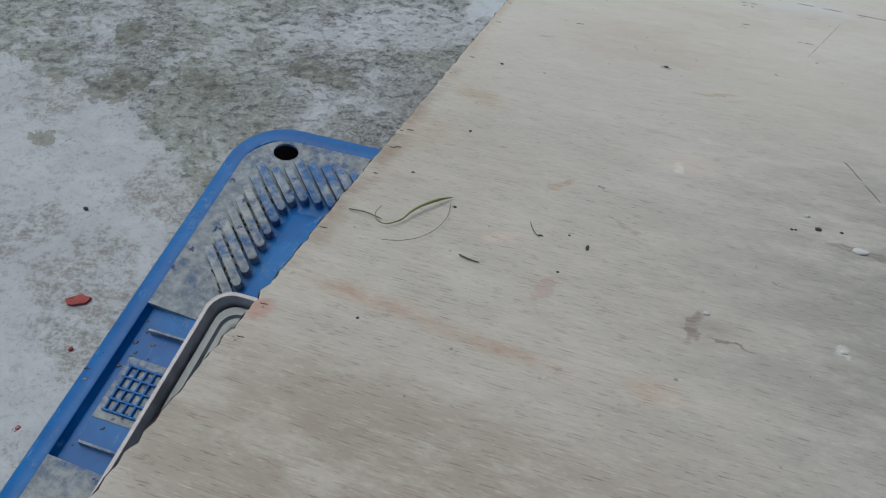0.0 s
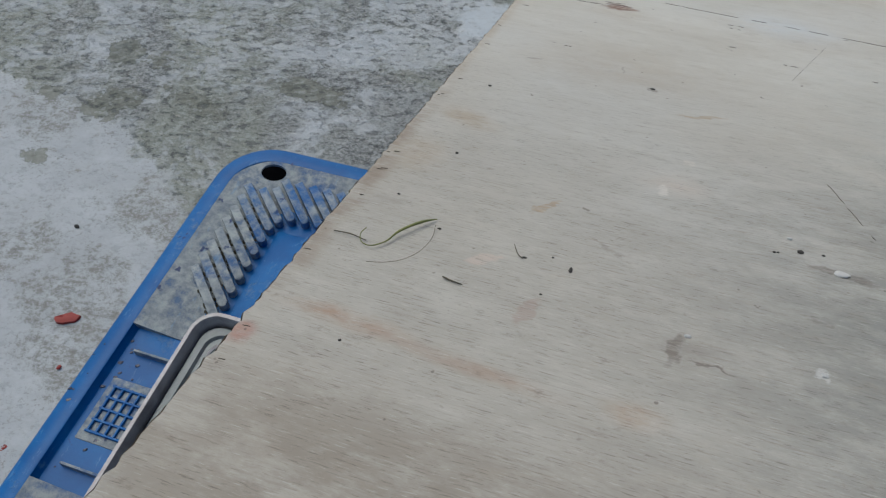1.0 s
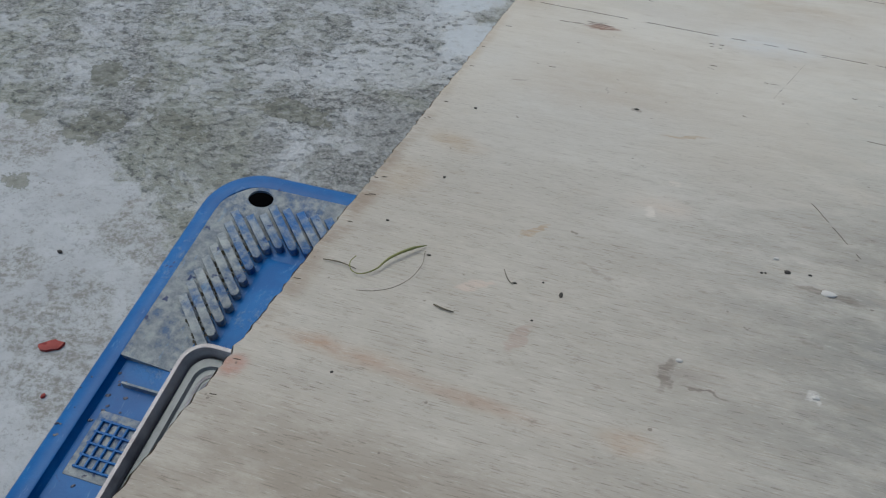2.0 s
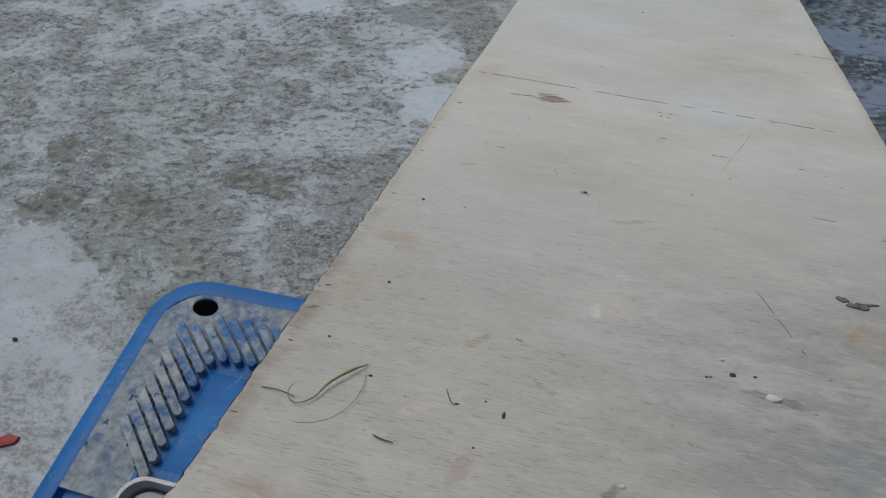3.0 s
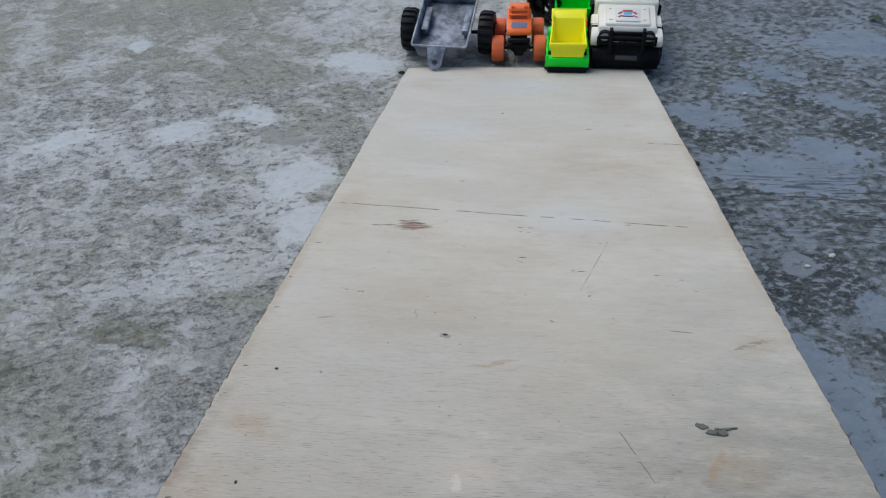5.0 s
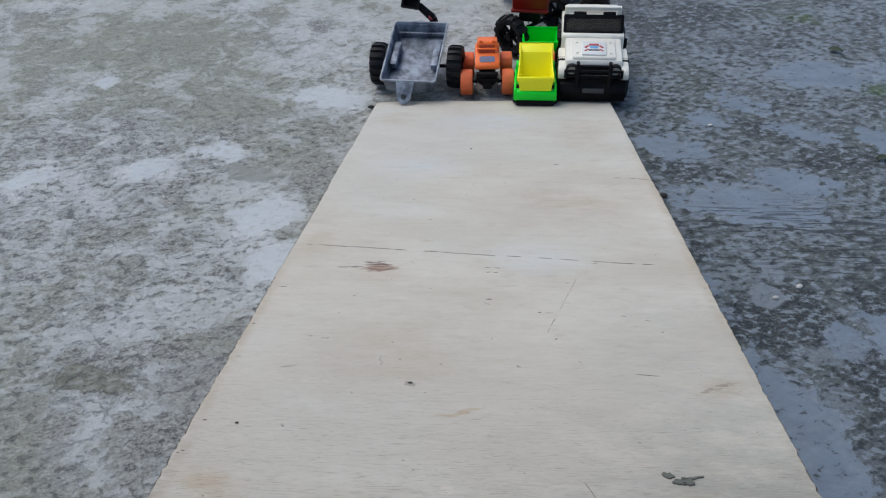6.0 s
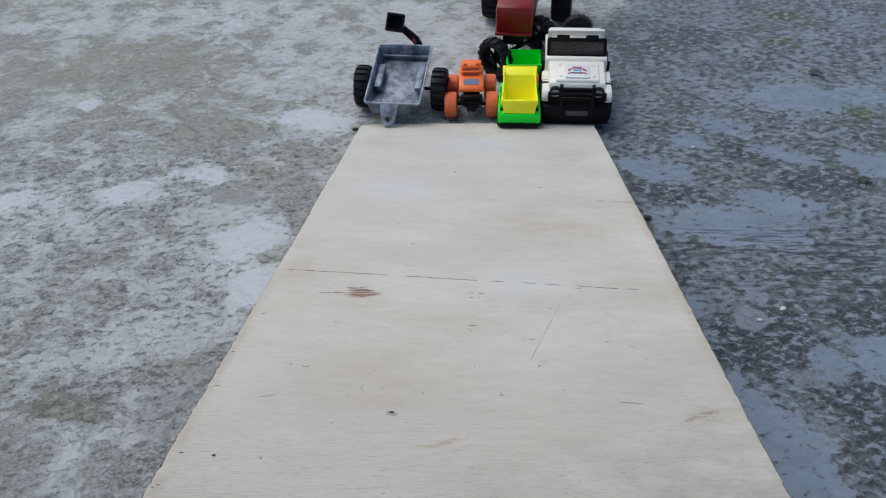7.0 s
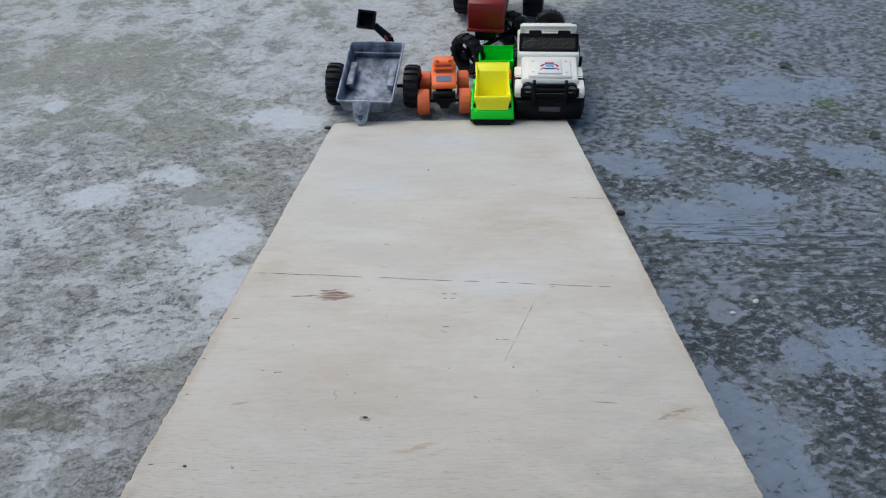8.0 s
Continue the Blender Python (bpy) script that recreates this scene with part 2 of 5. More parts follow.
def plywood():
    """Weathered plywood face, grain across the board, with its own stains, knot and scuffs, and broad shade painted in.
    """
    m = Mat("weathered_plywood", 0.7)
    _, wob = m.noise(14, 4)
    wv = m.vadd(m.co, wob, 0.018)
    _, wobf = m.noise(90, 3)
    fv = m.vadd(m.co, wobf, 0.014)
    straight = m.vadd(m.co, wob, 0.004)
    grain, _ = m.noise(1.0, 7, 0.7, m.scaled(7, 150, 40, 3, straight), 0.15)
    fibre, _ = m.noise(1.0, 5, 0.7, m.scaled(48, 560, 60, 3, straight))
    dash, _ = m.noise(1.0, 4, 0.62, m.scaled(95, 1250, 60, 3, straight))
    streak, _ = m.noise(1.0, 4, 0.65, m.scaled(22, 900, 60, 2, straight))
    cloud, _ = m.noise(8, 8, 0.7, m.scaled(0.8, 1.5, 1), 0.3)
    broad, _ = m.noise(2.2, 3)
    # the upper end is greyer and dirtier, its colour also lowered for dimmer light
    sep = m.n.new("ShaderNodeSeparateXYZ")
    m.l.new(m.co, sep.inputs[0])
    upper = m.ramp(sep.outputs[1], -0.62, -1.1)
    col = m.mix(m.ramp(cloud, 0.3, 0.7), (0.505, 0.455, 0.385), (0.61, 0.572, 0.507))
    col = m.mix(m.ramp(broad, 0.42, 0.62, 0, 0.35), col, (0.56, 0.555, 0.54))
    col = m.mix(m.ramp(grain, 0.45, 0.8, 0, 0.22), col, (0.40, 0.34, 0.27))
    col = m.mix(m.calc("MULTIPLY", m.ramp(fibre, 0.55, 0.66), m.ramp(upper, 0, 1, 0.16, 0.45)), col, (0.27, 0.225, 0.18))
    worn, _ = m.noise(22, 5, 0.65, m.scaled(0.8, 1.6, 1))
    col = m.mix(m.ramp(worn, 0.6, 0.75, 0, 0.3), col, (0.42, 0.35, 0.27))
    scuff0, _ = m.noise(24, 9, 0.75, m.scaled(0.7, 1.6, 1, 3))
    col = m.mix(m.calc("MULTIPLY", upper, m.ramp(scuff0, 0.3, 0.65, 0.45, 0.85)), col, (0.375, 0.34, 0.29))
    for x, y, rx, ry, turn, rgb, k, soft in STAINS_AND_SHADE:
        s = m.spot(wv, x, y, rx, ry, turn, soft)
        col = m.mix(m.calc("MULTIPLY", s, m.ramp(scuff0, 0.36, 0.6, 0.25 * k, 1.15 * k)), col, rgb)
    for x, y, rx, ry, turn, rgb, k in MARKS:
        s = m.spot(fv, x, y, rx, ry, turn, 0.45)
        col = m.mix(m.calc("MULTIPLY", s, m.ramp(fibre, 0.36, 0.56, 0.35 * k, k)), col, rgb)
    scuff, _ = m.noise(46, 8, 0.75, m.scaled(0.8, 1.7, 1, 3))
    col = m.mix(m.ramp(scuff, 0.52, 0.72, 0, 0.35), col, (0.36, 0.30, 0.23))
    col = m.mix(m.ramp(scuff, 0.45, 0.25, 0, 0.25), col, (0.66, 0.62, 0.55))
    pocks, _ = m.noise(95, 6, 0.75, m.scaled(0.7, 1.3, 1))
    col = m.mix(m.calc("MULTIPLY", upper, m.ramp(pocks, 0.58, 0.7, 0, 0.5)), col, (0.2, 0.16, 0.125))
    # open pores: short dark dashes along the grain, thick on the worn upper end
    col = m.mix(m.calc("MULTIPLY", m.calc("MULTIPLY", m.ramp(dash, 0.575, 0.66), m.ramp(scuff0, 0.38, 0.6, 0.4, 1.0)), m.ramp(upper, 0, 1, 0.14, 0.85)), col, (0.18, 0.15, 0.12))
    col = m.mix(m.calc("MULTIPLY", m.calc("MULTIPLY", m.ramp(streak, 0.575, 0.66), m.ramp(scuff, 0.38, 0.6, 0.3, 1.0)), m.ramp(upper, 0, 1, 0.2, 0.5)), col, (0.25, 0.205, 0.165))
    col = m.mix(m.calc("MULTIPLY", m.ramp(dash, 0.40, 0.33), m.ramp(upper, 0, 1, 0.10, 0.3)), col, (0.66, 0.63, 0.57))
    dots, _ = m.noise(130, 2, 0.5)
    col = m.mix(m.ramp(dots, 0.73, 0.76, 0, 0.6), col, (0.12, 0.09, 0.07))
    h = m.calc("SUBTRACT", grain, m.calc("MULTIPLY", fibre, 1.2))
    return m.done(col, h, 0.4, 0.0008, m.ramp(cloud, 0.3, 0.7, 0.6, 0.75))


RUST = (0.36, 0.205, 0.115)
TAN = (0.38, 0.28, 0.18)
GREY = (0.30, 0.26, 0.22)
# the broad grey right-side and brown top-end entries paint dimmer light; the rest are stains
STAINS_AND_SHADE = [(0.06, -1.24, 0.16, 0.07, -10, (0.25, 0.20, 0.15), 0.35, 0.9), (0.36, -0.82, 0.13, 0.26, 0, (0.36, 0.37, 0.34), 0.3, 0.9), (0.40, -1.10, 0.28, 0.30, 0, (0.20, 0.20, 0.18), 0.85, 0.9), (0.2, -0.12, 0.12, 0.07, 10, (0.55, 0.58, 0.61), 0.6, 0.9), (0.1, -0.34, 0.09, 0.07, 0, (0.54, 0.57, 0.6), 0.45, 0.9), (0.3, -0.47, 0.1, 0.06, 0, TAN, 0.3, 0.9), (0.12, -0.8, 0.12, 0.07, 0, TAN, 0.25, 0.9), (0.25, -0.62, 0.08, 0.05, 0, (0.56, 0.58, 0.6), 0.4, 0.9), (0.33, -0.2, 0.06, 0.1, 0, TAN, 0.3, 0.9), (0.003, -1.03, 0.012, 0.22, 0, (0.27, 0.2, 0.14), 0.7, 0.9), (0.0, -0.75, 0.012, 0.2, 0, TAN, 0.5, 0.9), (0.4, -0.55, 0.012, 0.5, 0, TAN, 0.45, 0.9), (0.12, -1.25, 0.25, 0.08, 0, (0.26, 0.21, 0.16), 0.5, 0.9), (0.045, -1.160, 0.05, 0.009, -4, RUST, 0.5, 0.9), (0.03, -1.156, 0.02, 0.007, -3, RUST, 0.5, 0.8), (0.11, -1.168, 0.05, 0.008, -6, RUST, 0.38, 0.9),
          (0.172, -1.166, 0.02, 0.012, 0, (0.45, 0.28, 0.16), 0.5, 0.9), (0.004, -1.185, 0.009, 0.011, 0, (0.42, 0.13, 0.08), 0.5, 0.7),
          (0.19, -1.118, 0.03, 0.016, 0, GREY, 0.45, 0.9), (0.036, -0.94, 0.035, 0.016, -20, TAN, 0.5, 0.8), (0.02, -1.0, 0.025, 0.03, 0, TAN, 0.4, 0.9),
          (0.018, -1.06, 0.02, 0.01, 15, GREY, 0.6, 0.7), (0.37, -0.825, 0.03, 0.02, 10, TAN, 0.45, 0.9), (0.33, -0.955, 0.03, 0.03, 0, TAN, 0.35, 0.9),
          (0.02, -0.58, 0.03, 0.05, 0, TAN, 0.3, 0.9), (0.30, -1.07, 0.03, 0.02, 0, (0.22, 0.23, 0.24), 0.55, 0.8), (0.17, -0.97, 0.03, 0.02, 0, (0.6, 0.5, 0.42), 0.5, 0.9),
          (0.1, -0.66, 0.05, 0.03, 0, TAN, 0.25, 0.9), (0.25, -0.45, 0.1, 0.05, 0, TAN, 0.2, 0.9), (0.05, -0.1, 0.05, 0.06, 0, TAN, 0.22, 0.9)]
KNOT = (0.13, 0.06, 0.04)
DARK = (0.14, 0.11, 0.085)
MARKS = [(0.0965, -0.642, 0.022, 0.0085, 2, (0.22, 0.12, 0.085), 1.0), (0.094, -0.633, 0.016, 0.0035, 4, KNOT, 1.0), (0.09, -0.6275, 0.014, 0.002, 6, DARK, 0.9), (0.068, -0.6395, 0.017, 0.0014, 0, DARK, 0.8),
         (0.105, -0.6435, 0.006, 0.002, 0, KNOT, 0.8), (0.185, -0.863, 0.022, 0.0035, 14, TAN, 0.75), (0.106, -1.027, 0.014, 0.0032, 52, TAN, 0.8),
         (0.316, -0.955, 0.019, 0.0042, 62, (0.36, 0.25, 0.15), 0.75), (0.087, -1.09, 0.014, 0.004, 32, (0.6, 0.47, 0.39), 0.6), (0.05, -0.809, 0.009, 0.003, 30, GREY, 0.7),
         (0.178, -0.938, 0.006, 0.0055, 0, (0.62, 0.55, 0.47), 0.55), (0.1665, -0.979, 0.004, 0.009, -8, (0.66, 0.6, 0.53), 0.7), (0.155, -0.94, 0.016, 0.003, 0, GREY, 0.35),
         (0.262, -1.0284, 0.022, 0.003, -8, DARK, 0.6), (0.184, -1.122, 0.003, 0.015, -12, DARK, 0.6), (0.20, -1.126, 0.014, 0.0012, -6, DARK, 0.7),
         (0.147, -0.83, 0.006, 0.003, -10, DARK, 0.6), (0.375, -0.822, 0.012, 0.0016, 22, DARK, 0.6), (0.362, -0.83, 0.012, 0.0016, 15, DARK, 0.5),
         (0.12, -0.8, 0.0015, 0.008, 0, GREY, 0.7), (0.202, -0.7, 0.004, 0.0012, 0, DARK, 0.8), (0.20, -0.708, 0.003, 0.0012, 0, DARK, 0.7),
         (0.2474, -1.113, 0.005, 0.004, 0, (0.6, 0.58, 0.55), 0.8), (0.145, -1.055, 0.012, 0.002, -35, GREY, 0.55), (0.117, -1.12, 0.005, 0.016, -14, (0.36, 0.25, 0.2), 0.5)]


def plastic(name, rgb, rough=0.38, wear=0.12):
    m = Mat(name, rough)
    n, _ = m.noise(30, 5)
    f, _ = m.noise(400, 3)
    dirty = tuple(c * 0.72 + 0.02 for c in rgb)
    col = m.mix(m.ramp(n, 0.35, 0.75, 0, wear * 2.5), rgb, dirty)
    return m.done(col, f, 0.06, 0.0004, m.ramp(n, 0.3, 0.7, rough - 0.07, rough + 0.12))


def matt(material, level):
    material.node_tree.nodes["Principled BSDF"].inputs["Specular IOR Level"].default_value = level
    return material


def rubber(name, rgb=(0.018, 0.018, 0.021)):
    m = Mat(name, 0.6)
    n, _ = m.noise(45, 5)
    col = m.mix(m.ramp(n, 0.5, 0.75, 0, 0.5), rgb, (0.04, 0.04, 0.043))
    return m.done(col, m.noise(500, 3)[0], 0.15, 0.0004, m.ramp(n, 0.3, 0.7, 0.45, 0.7))


def crate_plastic(name, caked):
    """Scuffed blue plastic; caked: how much dried cement lies on it."""
    m = Mat(name, 0.45)
    n, _ = m.noise(26, 7, 0.65)
    f, _ = m.noise(150, 5, 0.7)
    g, _ = m.noise(600, 3)
    blue = m.mix(m.ramp(n, 0.3, 0.7), (0.003, 0.085, 0.28), (0.006, 0.135, 0.39))
    mud = m.mix(m.ramp(f, 0.3, 0.7), (0.20, 0.215, 0.22), (0.40, 0.41, 0.385))
    both = m.calc("ADD", m.calc("MULTIPLY", n, 0.65), m.calc("MULTIPLY", f, 0.35))
    fac = m.ramp(both, 0.64 - 0.36 * caked, 0.76 - 0.26 * caked, 0.0, 0.5 + 0.42 * caked)
    col = m.mix(fac, blue, mud)
    scratch, _ = m.noise(1.0, 4, 0.7, m.scaled(240, 60, 60, 25))
    col = m.mix(m.ramp(scratch, 0.6, 0.7, 0, 0.3), col, (0.20, 0.36, 0.55))
    chips = m.ramp(m.noise(70, 3)[0], 0.66, 0.70, 0, 0.8)
    col = m.mix(chips, col, (0.015, 0.03, 0.12))
    h = m.calc("ADD", m.calc("MULTIPLY", fac, m.calc("ADD", f, 0.4)), m.calc("MULTIPLY", g, 0.15))
    return m.done(col, h, 0.6, 0.0015, m.ramp(fac, 0, 0.6, 0.4, 0.85))


def cast_metal(name, lo, hi, rough=0.42, metal=0.75):
    m = Mat(name, rough, metal)
    n, _ = m.noise(40, 6, 0.65)
    f, _ = m.noise(260, 4)
    col = m.mix(m.ramp(n, 0.35, 0.68), lo, hi)
    return m.done(col, f, 0.2, 0.0005, m.ramp(n, 0.3, 0.7, rough - 0.05, rough + 0.15))


def edge_ply():
    m = Mat("plywood_edge", 0.8)
    lay, _ = m.noise(1.0, 3, 0.5, m.scaled(6, 6, 420))
    n, _ = m.noise(60, 5)
    col = m.mix(m.ramp(lay, 0.4, 0.6), (0.60, 0.52, 0.42), (0.34, 0.25, 0.17))
    col = m.mix(m.ramp(n, 0.5, 0.75, 0, 0.6), col, (0.25, 0.2, 0.16))
    return m.done(col, n, 0.5, 0.001)


M_GROUND = concrete()
M_PLY, M_EDGE = plywood(), edge_ply()
M_MUD = matt(plastic("dark_mud", (0.075, 0.07, 0.055), 0.9, 0.3), 0.2)
M_HOLE_BLACK = matt(plastic("hole_black", (0.002, 0.002, 0.0025), 0.95), 0.0)
M_BLUE, M_CAKED = matt(crate_plastic("blue_plastic", 0.3), 0.25), matt(crate_plastic("caked_blue_plastic", 1.0), 0.25)
M_DUSTY = matt(crate_plastic("dusty_blue_plastic", 0.72), 0.25)
M_YELLOW = plastic("yellow_plastic", (1.0, 0.93, 0.0015), 0.45, 0.04)
M_GREEN = plastic("green_plastic", (0.015, 0.78, 0.018), 0.38, 0.06)
M_ORANGE = plastic("orange_plastic", (0.95, 0.165, 0.018), 0.42)
M_ORANGE_DEEP = plastic("deep_orange_plastic", (0.42, 0.055, 0.012), 0.5)
M_ORANGE_TYRE = plastic("orange_tyre", (0.78, 0.15, 0.045), 0.6, 0.2)
M_WHITE = plastic("cream_white_plastic", (0.86, 0.82, 0.73), 0.4)
M_BLACK = matt(plastic("black_plastic", (0.006, 0.006, 0.007), 0.42), 0.1)
M_RUBBER = matt(rubber("black_rubber", (0.007, 0.007, 0.009)), 0.25)
M_RED = matt(plastic("dark_red_plastic", (0.21, 0.008, 0.006), 0.33), 0.35)
M_TRAYRIM = cast_metal("worn_pale_metal", (0.20, 0.22, 0.26), (0.42, 0.45, 0.50), 0.4, 0.35)
M_TRAY = cast_metal("grey_blue_cast_metal", (0.085, 0.097, 0.125), (0.33, 0.37, 0.45), 0.42, 0.35)
M_TIN = cast_metal("tin_plate", (0.22, 0.205, 0.215), (0.42, 0.40, 0.415), 0.4, 0.3)
M_TINGREY = cast_metal("grey_painted_tin", (0.15, 0.165, 0.17), (0.25, 0.265, 0.27), 0.42, 0.3)
M_NAVY = plastic("navy_paint", (0.012, 0.02, 0.06), 0.3)
M_LABEL = plastic("white_sticker", (0.75, 0.75, 0.74), 0.5)
M_STICK_RED = plastic("red_print", (0.45, 0.06, 0.06), 0.5)
M_STICK_BLUE = plastic("pale_blue_print", (0.16, 0.42, 0.68), 0.5)
M_CHIP = plastic("red_fragment_paint", (0.27, 0.018, 0.012), 0.6, 0.4)
M_SPLIT = plastic("dark_split", (0.11, 0.085, 0.065), 0.9, 0.2)
M_DIRT = plastic("dark_dirt", (0.05, 0.043, 0.038), 0.9, 0.3)
M_STONE = plastic("pale_chip", (0.55, 0.53, 0.5), 0.8, 0.3)
M_STRAW = plastic("dry_grass", (0.20, 0.21, 0.06), 0.7, 0.3)
M_TWIG = plastic("dry_stalk", (0.11, 0.09, 0.055), 0.8, 0.3)
M_STEEL = cast_metal("bright_steel", (0.5, 0.5, 0.5), (0.7, 0.7, 0.7), 0.25, 0.95)


# ---- mesh helpers ----
def rrect(w, h, r, n=5, cx=0.0, cy=0.0):
    """A rounded rectangle's outline, anticlockwise."""
    pts = []
    for k, (sx, sy) in enumerate(((1, 1), (-1, 1), (-1, -1), (1, -1))):
        for i in range(n + 1):
            a = math.pi / 2 * (k + i / n)
            pts.append((cx + sx * (w / 2 - r) + r * math.cos(a), cy + sy * (h / 2 - r) + r * math.sin(a)))
    return pts


def loft(bm, rings, cap_start=True, cap_end=True, m=None):
    """Skins closed rings of equal length, each a list of (x, y, z)."""
    rows = [[bm.verts.new(m @ Vector(p) if m else p) for p in ring] for ring in rings]
    n = len(rows[0])
    for a, b in zip(rows, rows[1:]):
        for i in range(n):
            bm.faces.new((a[i], a[(i + 1) % n], b[(i + 1) % n], b[i]))
    if cap_start:
        bm.faces.new(rows[0][::-1])
    if cap_end:
        bm.faces.new(rows[-1])
    return rows


def box(bm, c, s, bevel=0.0, m=None, taper=(1.0, 1.0), seg=2):
    """A box round the centre c of size s; taper: scale of its top in x and y."""
    vs = []
    for z in (-0.5, 0.5):
        for x, y in ((-0.5, -0.5), (0.5, -0.5), (0.5, 0.5), (-0.5, 0.5)):
            kx, ky = taper if z > 0 else (1, 1)
            p = Vector((c[0] + x * s[0] * kx, c[1] + y * s[1] * ky, c[2] + z * s[2]))
            vs.append(bm.verts.new(m @ p if m else p))
    fs = [bm.faces.new([vs[i] for i in q]) for q in ((3, 2, 1, 0), (4, 5, 6, 7), (0, 1, 5, 4), (1, 2, 6, 5), (2, 3, 7, 6), (3, 0, 4, 7))]
    if bevel:
        bmesh.ops.bevel(bm, geom=list({e for f in fs for e in f.edges}), offset=bevel, segments=seg, profile=0.5, affect="EDGES")


def prism(bm, pts, x0, x1, bevel=0.0, m=None):
    """Extrudes an outline of (y, z) along x from x0 to x1."""
    a = [bm.verts.new(m @ Vector((x0, y, z)) if m else (x0, y, z)) for y, z in pts]
    b = [bm.verts.new(m @ Vector((x1, y, z)) if m else (x1, y, z)) for y, z in pts]
    n = len(pts)
    fs = [bm.faces.new(a), bm.faces.new(b[::-1])]
    fs += [bm.faces.new((a[i], b[i], b[(i + 1) % n], a[(i + 1) % n])) for i in range(n)]
    if bevel:
        bmesh.ops.bevel(bm, geom=list({e for f in fs for e in f.edges}), offset=bevel, segments=2, profile=0.5, affect="EDGES")


def rod(bm, p, q, r, r2=None, seg=10):
    """A round bar from p to q."""
    p, q = Vector(p), Vector(q)
    turn = (q - p).to_track_quat("Z", "Y").to_matrix()
    rings = []
    for c, rad in ((p, r), (q, r if r2 is None else r2)):
        rings.append([c + turn @ Vector((rad * math.cos(2 * math.pi * i / seg), rad * math.sin(2 * math.pi * i / seg), 0)) for i in range(seg)])
    loft(bm, rings)


def lathe(bm, profile, seg=28, m=None, closed=True):
    """Turns an outline of (radius, x) round the x axis; a closed outline gives a ring."""
    cols = []
    for i in range(seg):
        a = 2 * math.pi * i / seg
        cols.append([bm.verts.new((m or Matrix()) @ Vector((x, r * math.cos(a), r * math.sin(a)))) for r, x in profile])
    n = len(profile)
    for i in range(seg):
        a, b = cols[i], cols[(i + 1) % seg]
        for j in range(n if closed else n - 1):
            bm.faces.new((a[j], b[j], b[(j + 1) % n], a[(j + 1) % n]))


def part(name, bm, material, parent=None, label="", smooth=40):
    """Links a bmesh as one mesh object, under a thing or a part."""
    bmesh.ops.recalc_face_normals(bm, faces=bm.faces[:])
    mesh = bpy.data.meshes.new(name)
    bm.to_mesh(mesh)
    bm.free()
    mesh.materials.append(material)
    for p in mesh.polygons:
        p.use_smooth = True
    mesh.set_sharp_from_angle(angle=radians(smooth))
    ob = new(name, mesh)
    if parent:
        ob.parent = parent
    if label:
        tagged(ob, label)
    return ob


def thing(name, m, label, category, group=""):
    ob = new(name)
    ob.empty_display_size = 0.02
    ob.matrix_world = m
    return tagged(ob, label, category, group)


def B():
    return bmesh.new()


# ---- the yard ----
def fbm(x, y, scale, octaves, seed):
    """Smooth value noise on arrays, about -1 to 1."""
    rng = np.random.default_rng(seed)
    table = rng.uniform(-1, 1, (256, 256))
    out, amp, total = np.zeros_like(x), 1.0, 0.0
    for _ in range(octaves):
        u, v = x * scale + 50.3, y * scale + 71.7
        i, j = np.floor(u).astype(int), np.floor(v).astype(int)
        fu, fv = u - i, v - j
        fu, fv = fu * fu * (3 - 2 * fu), fv * fv * (3 - 2 * fv)
        g = lambda a, b: table[a % 256, b % 256]  # noqa: E731
        out += amp * ((g(i, j) * (1 - fu) + g(i + 1, j) * fu) * (1 - fv) + (g(i, j + 1) * (1 - fu) + g(i + 1, j + 1) * fu) * fv)
        total += amp
        amp, scale = amp * 0.55, scale * 2.03
    return out / total


def axis(lo, hi, step, far):
    """Coordinates that are dense from lo to hi and widen out to far."""
    mid = list(np.arange(lo, hi, step))
    out, d = [], step
    x = hi
    while x < far:
        out.append(x)
        d *= 1.35
        x += d
    low, d, x = [], step, lo
    while x > -far:
        d *= 1.35
        x -= d
        low.append(x)
    return np.array(low[::-1] + mid + out + [far])


def patch_depth(X, Y, patches):
    """How deep each point lies inside the nearest patch, in metres; negative outside."""
    out = np.full_like(X, -0.3)
    for x, y, rx, ry, turn, _ in patches:
        c, s = math.cos(radians(turn)), math.sin(radians(turn))
        u, v = ((X - x) * c + (Y - y) * s) / rx, ((Y - y) * c - (X - x) * s) / ry
        out = np.maximum(out, (1 - np.hypot(u, v)) * min(rx, ry))
    return out


def patch_share(X, Y, patches):
    """0 to 1, rising inwards over each patch's own softness."""
    out = np.zeros_like(X)
    for x, y, rx, ry, turn, soft in patches:
        d = np.clip(patch_depth(X, Y, [(x, y, rx, ry, turn, soft)]) / (soft * min(rx, ry)), 0, 1)
        out = np.maximum(out, d * d * (3 - 2 * d))
    return out


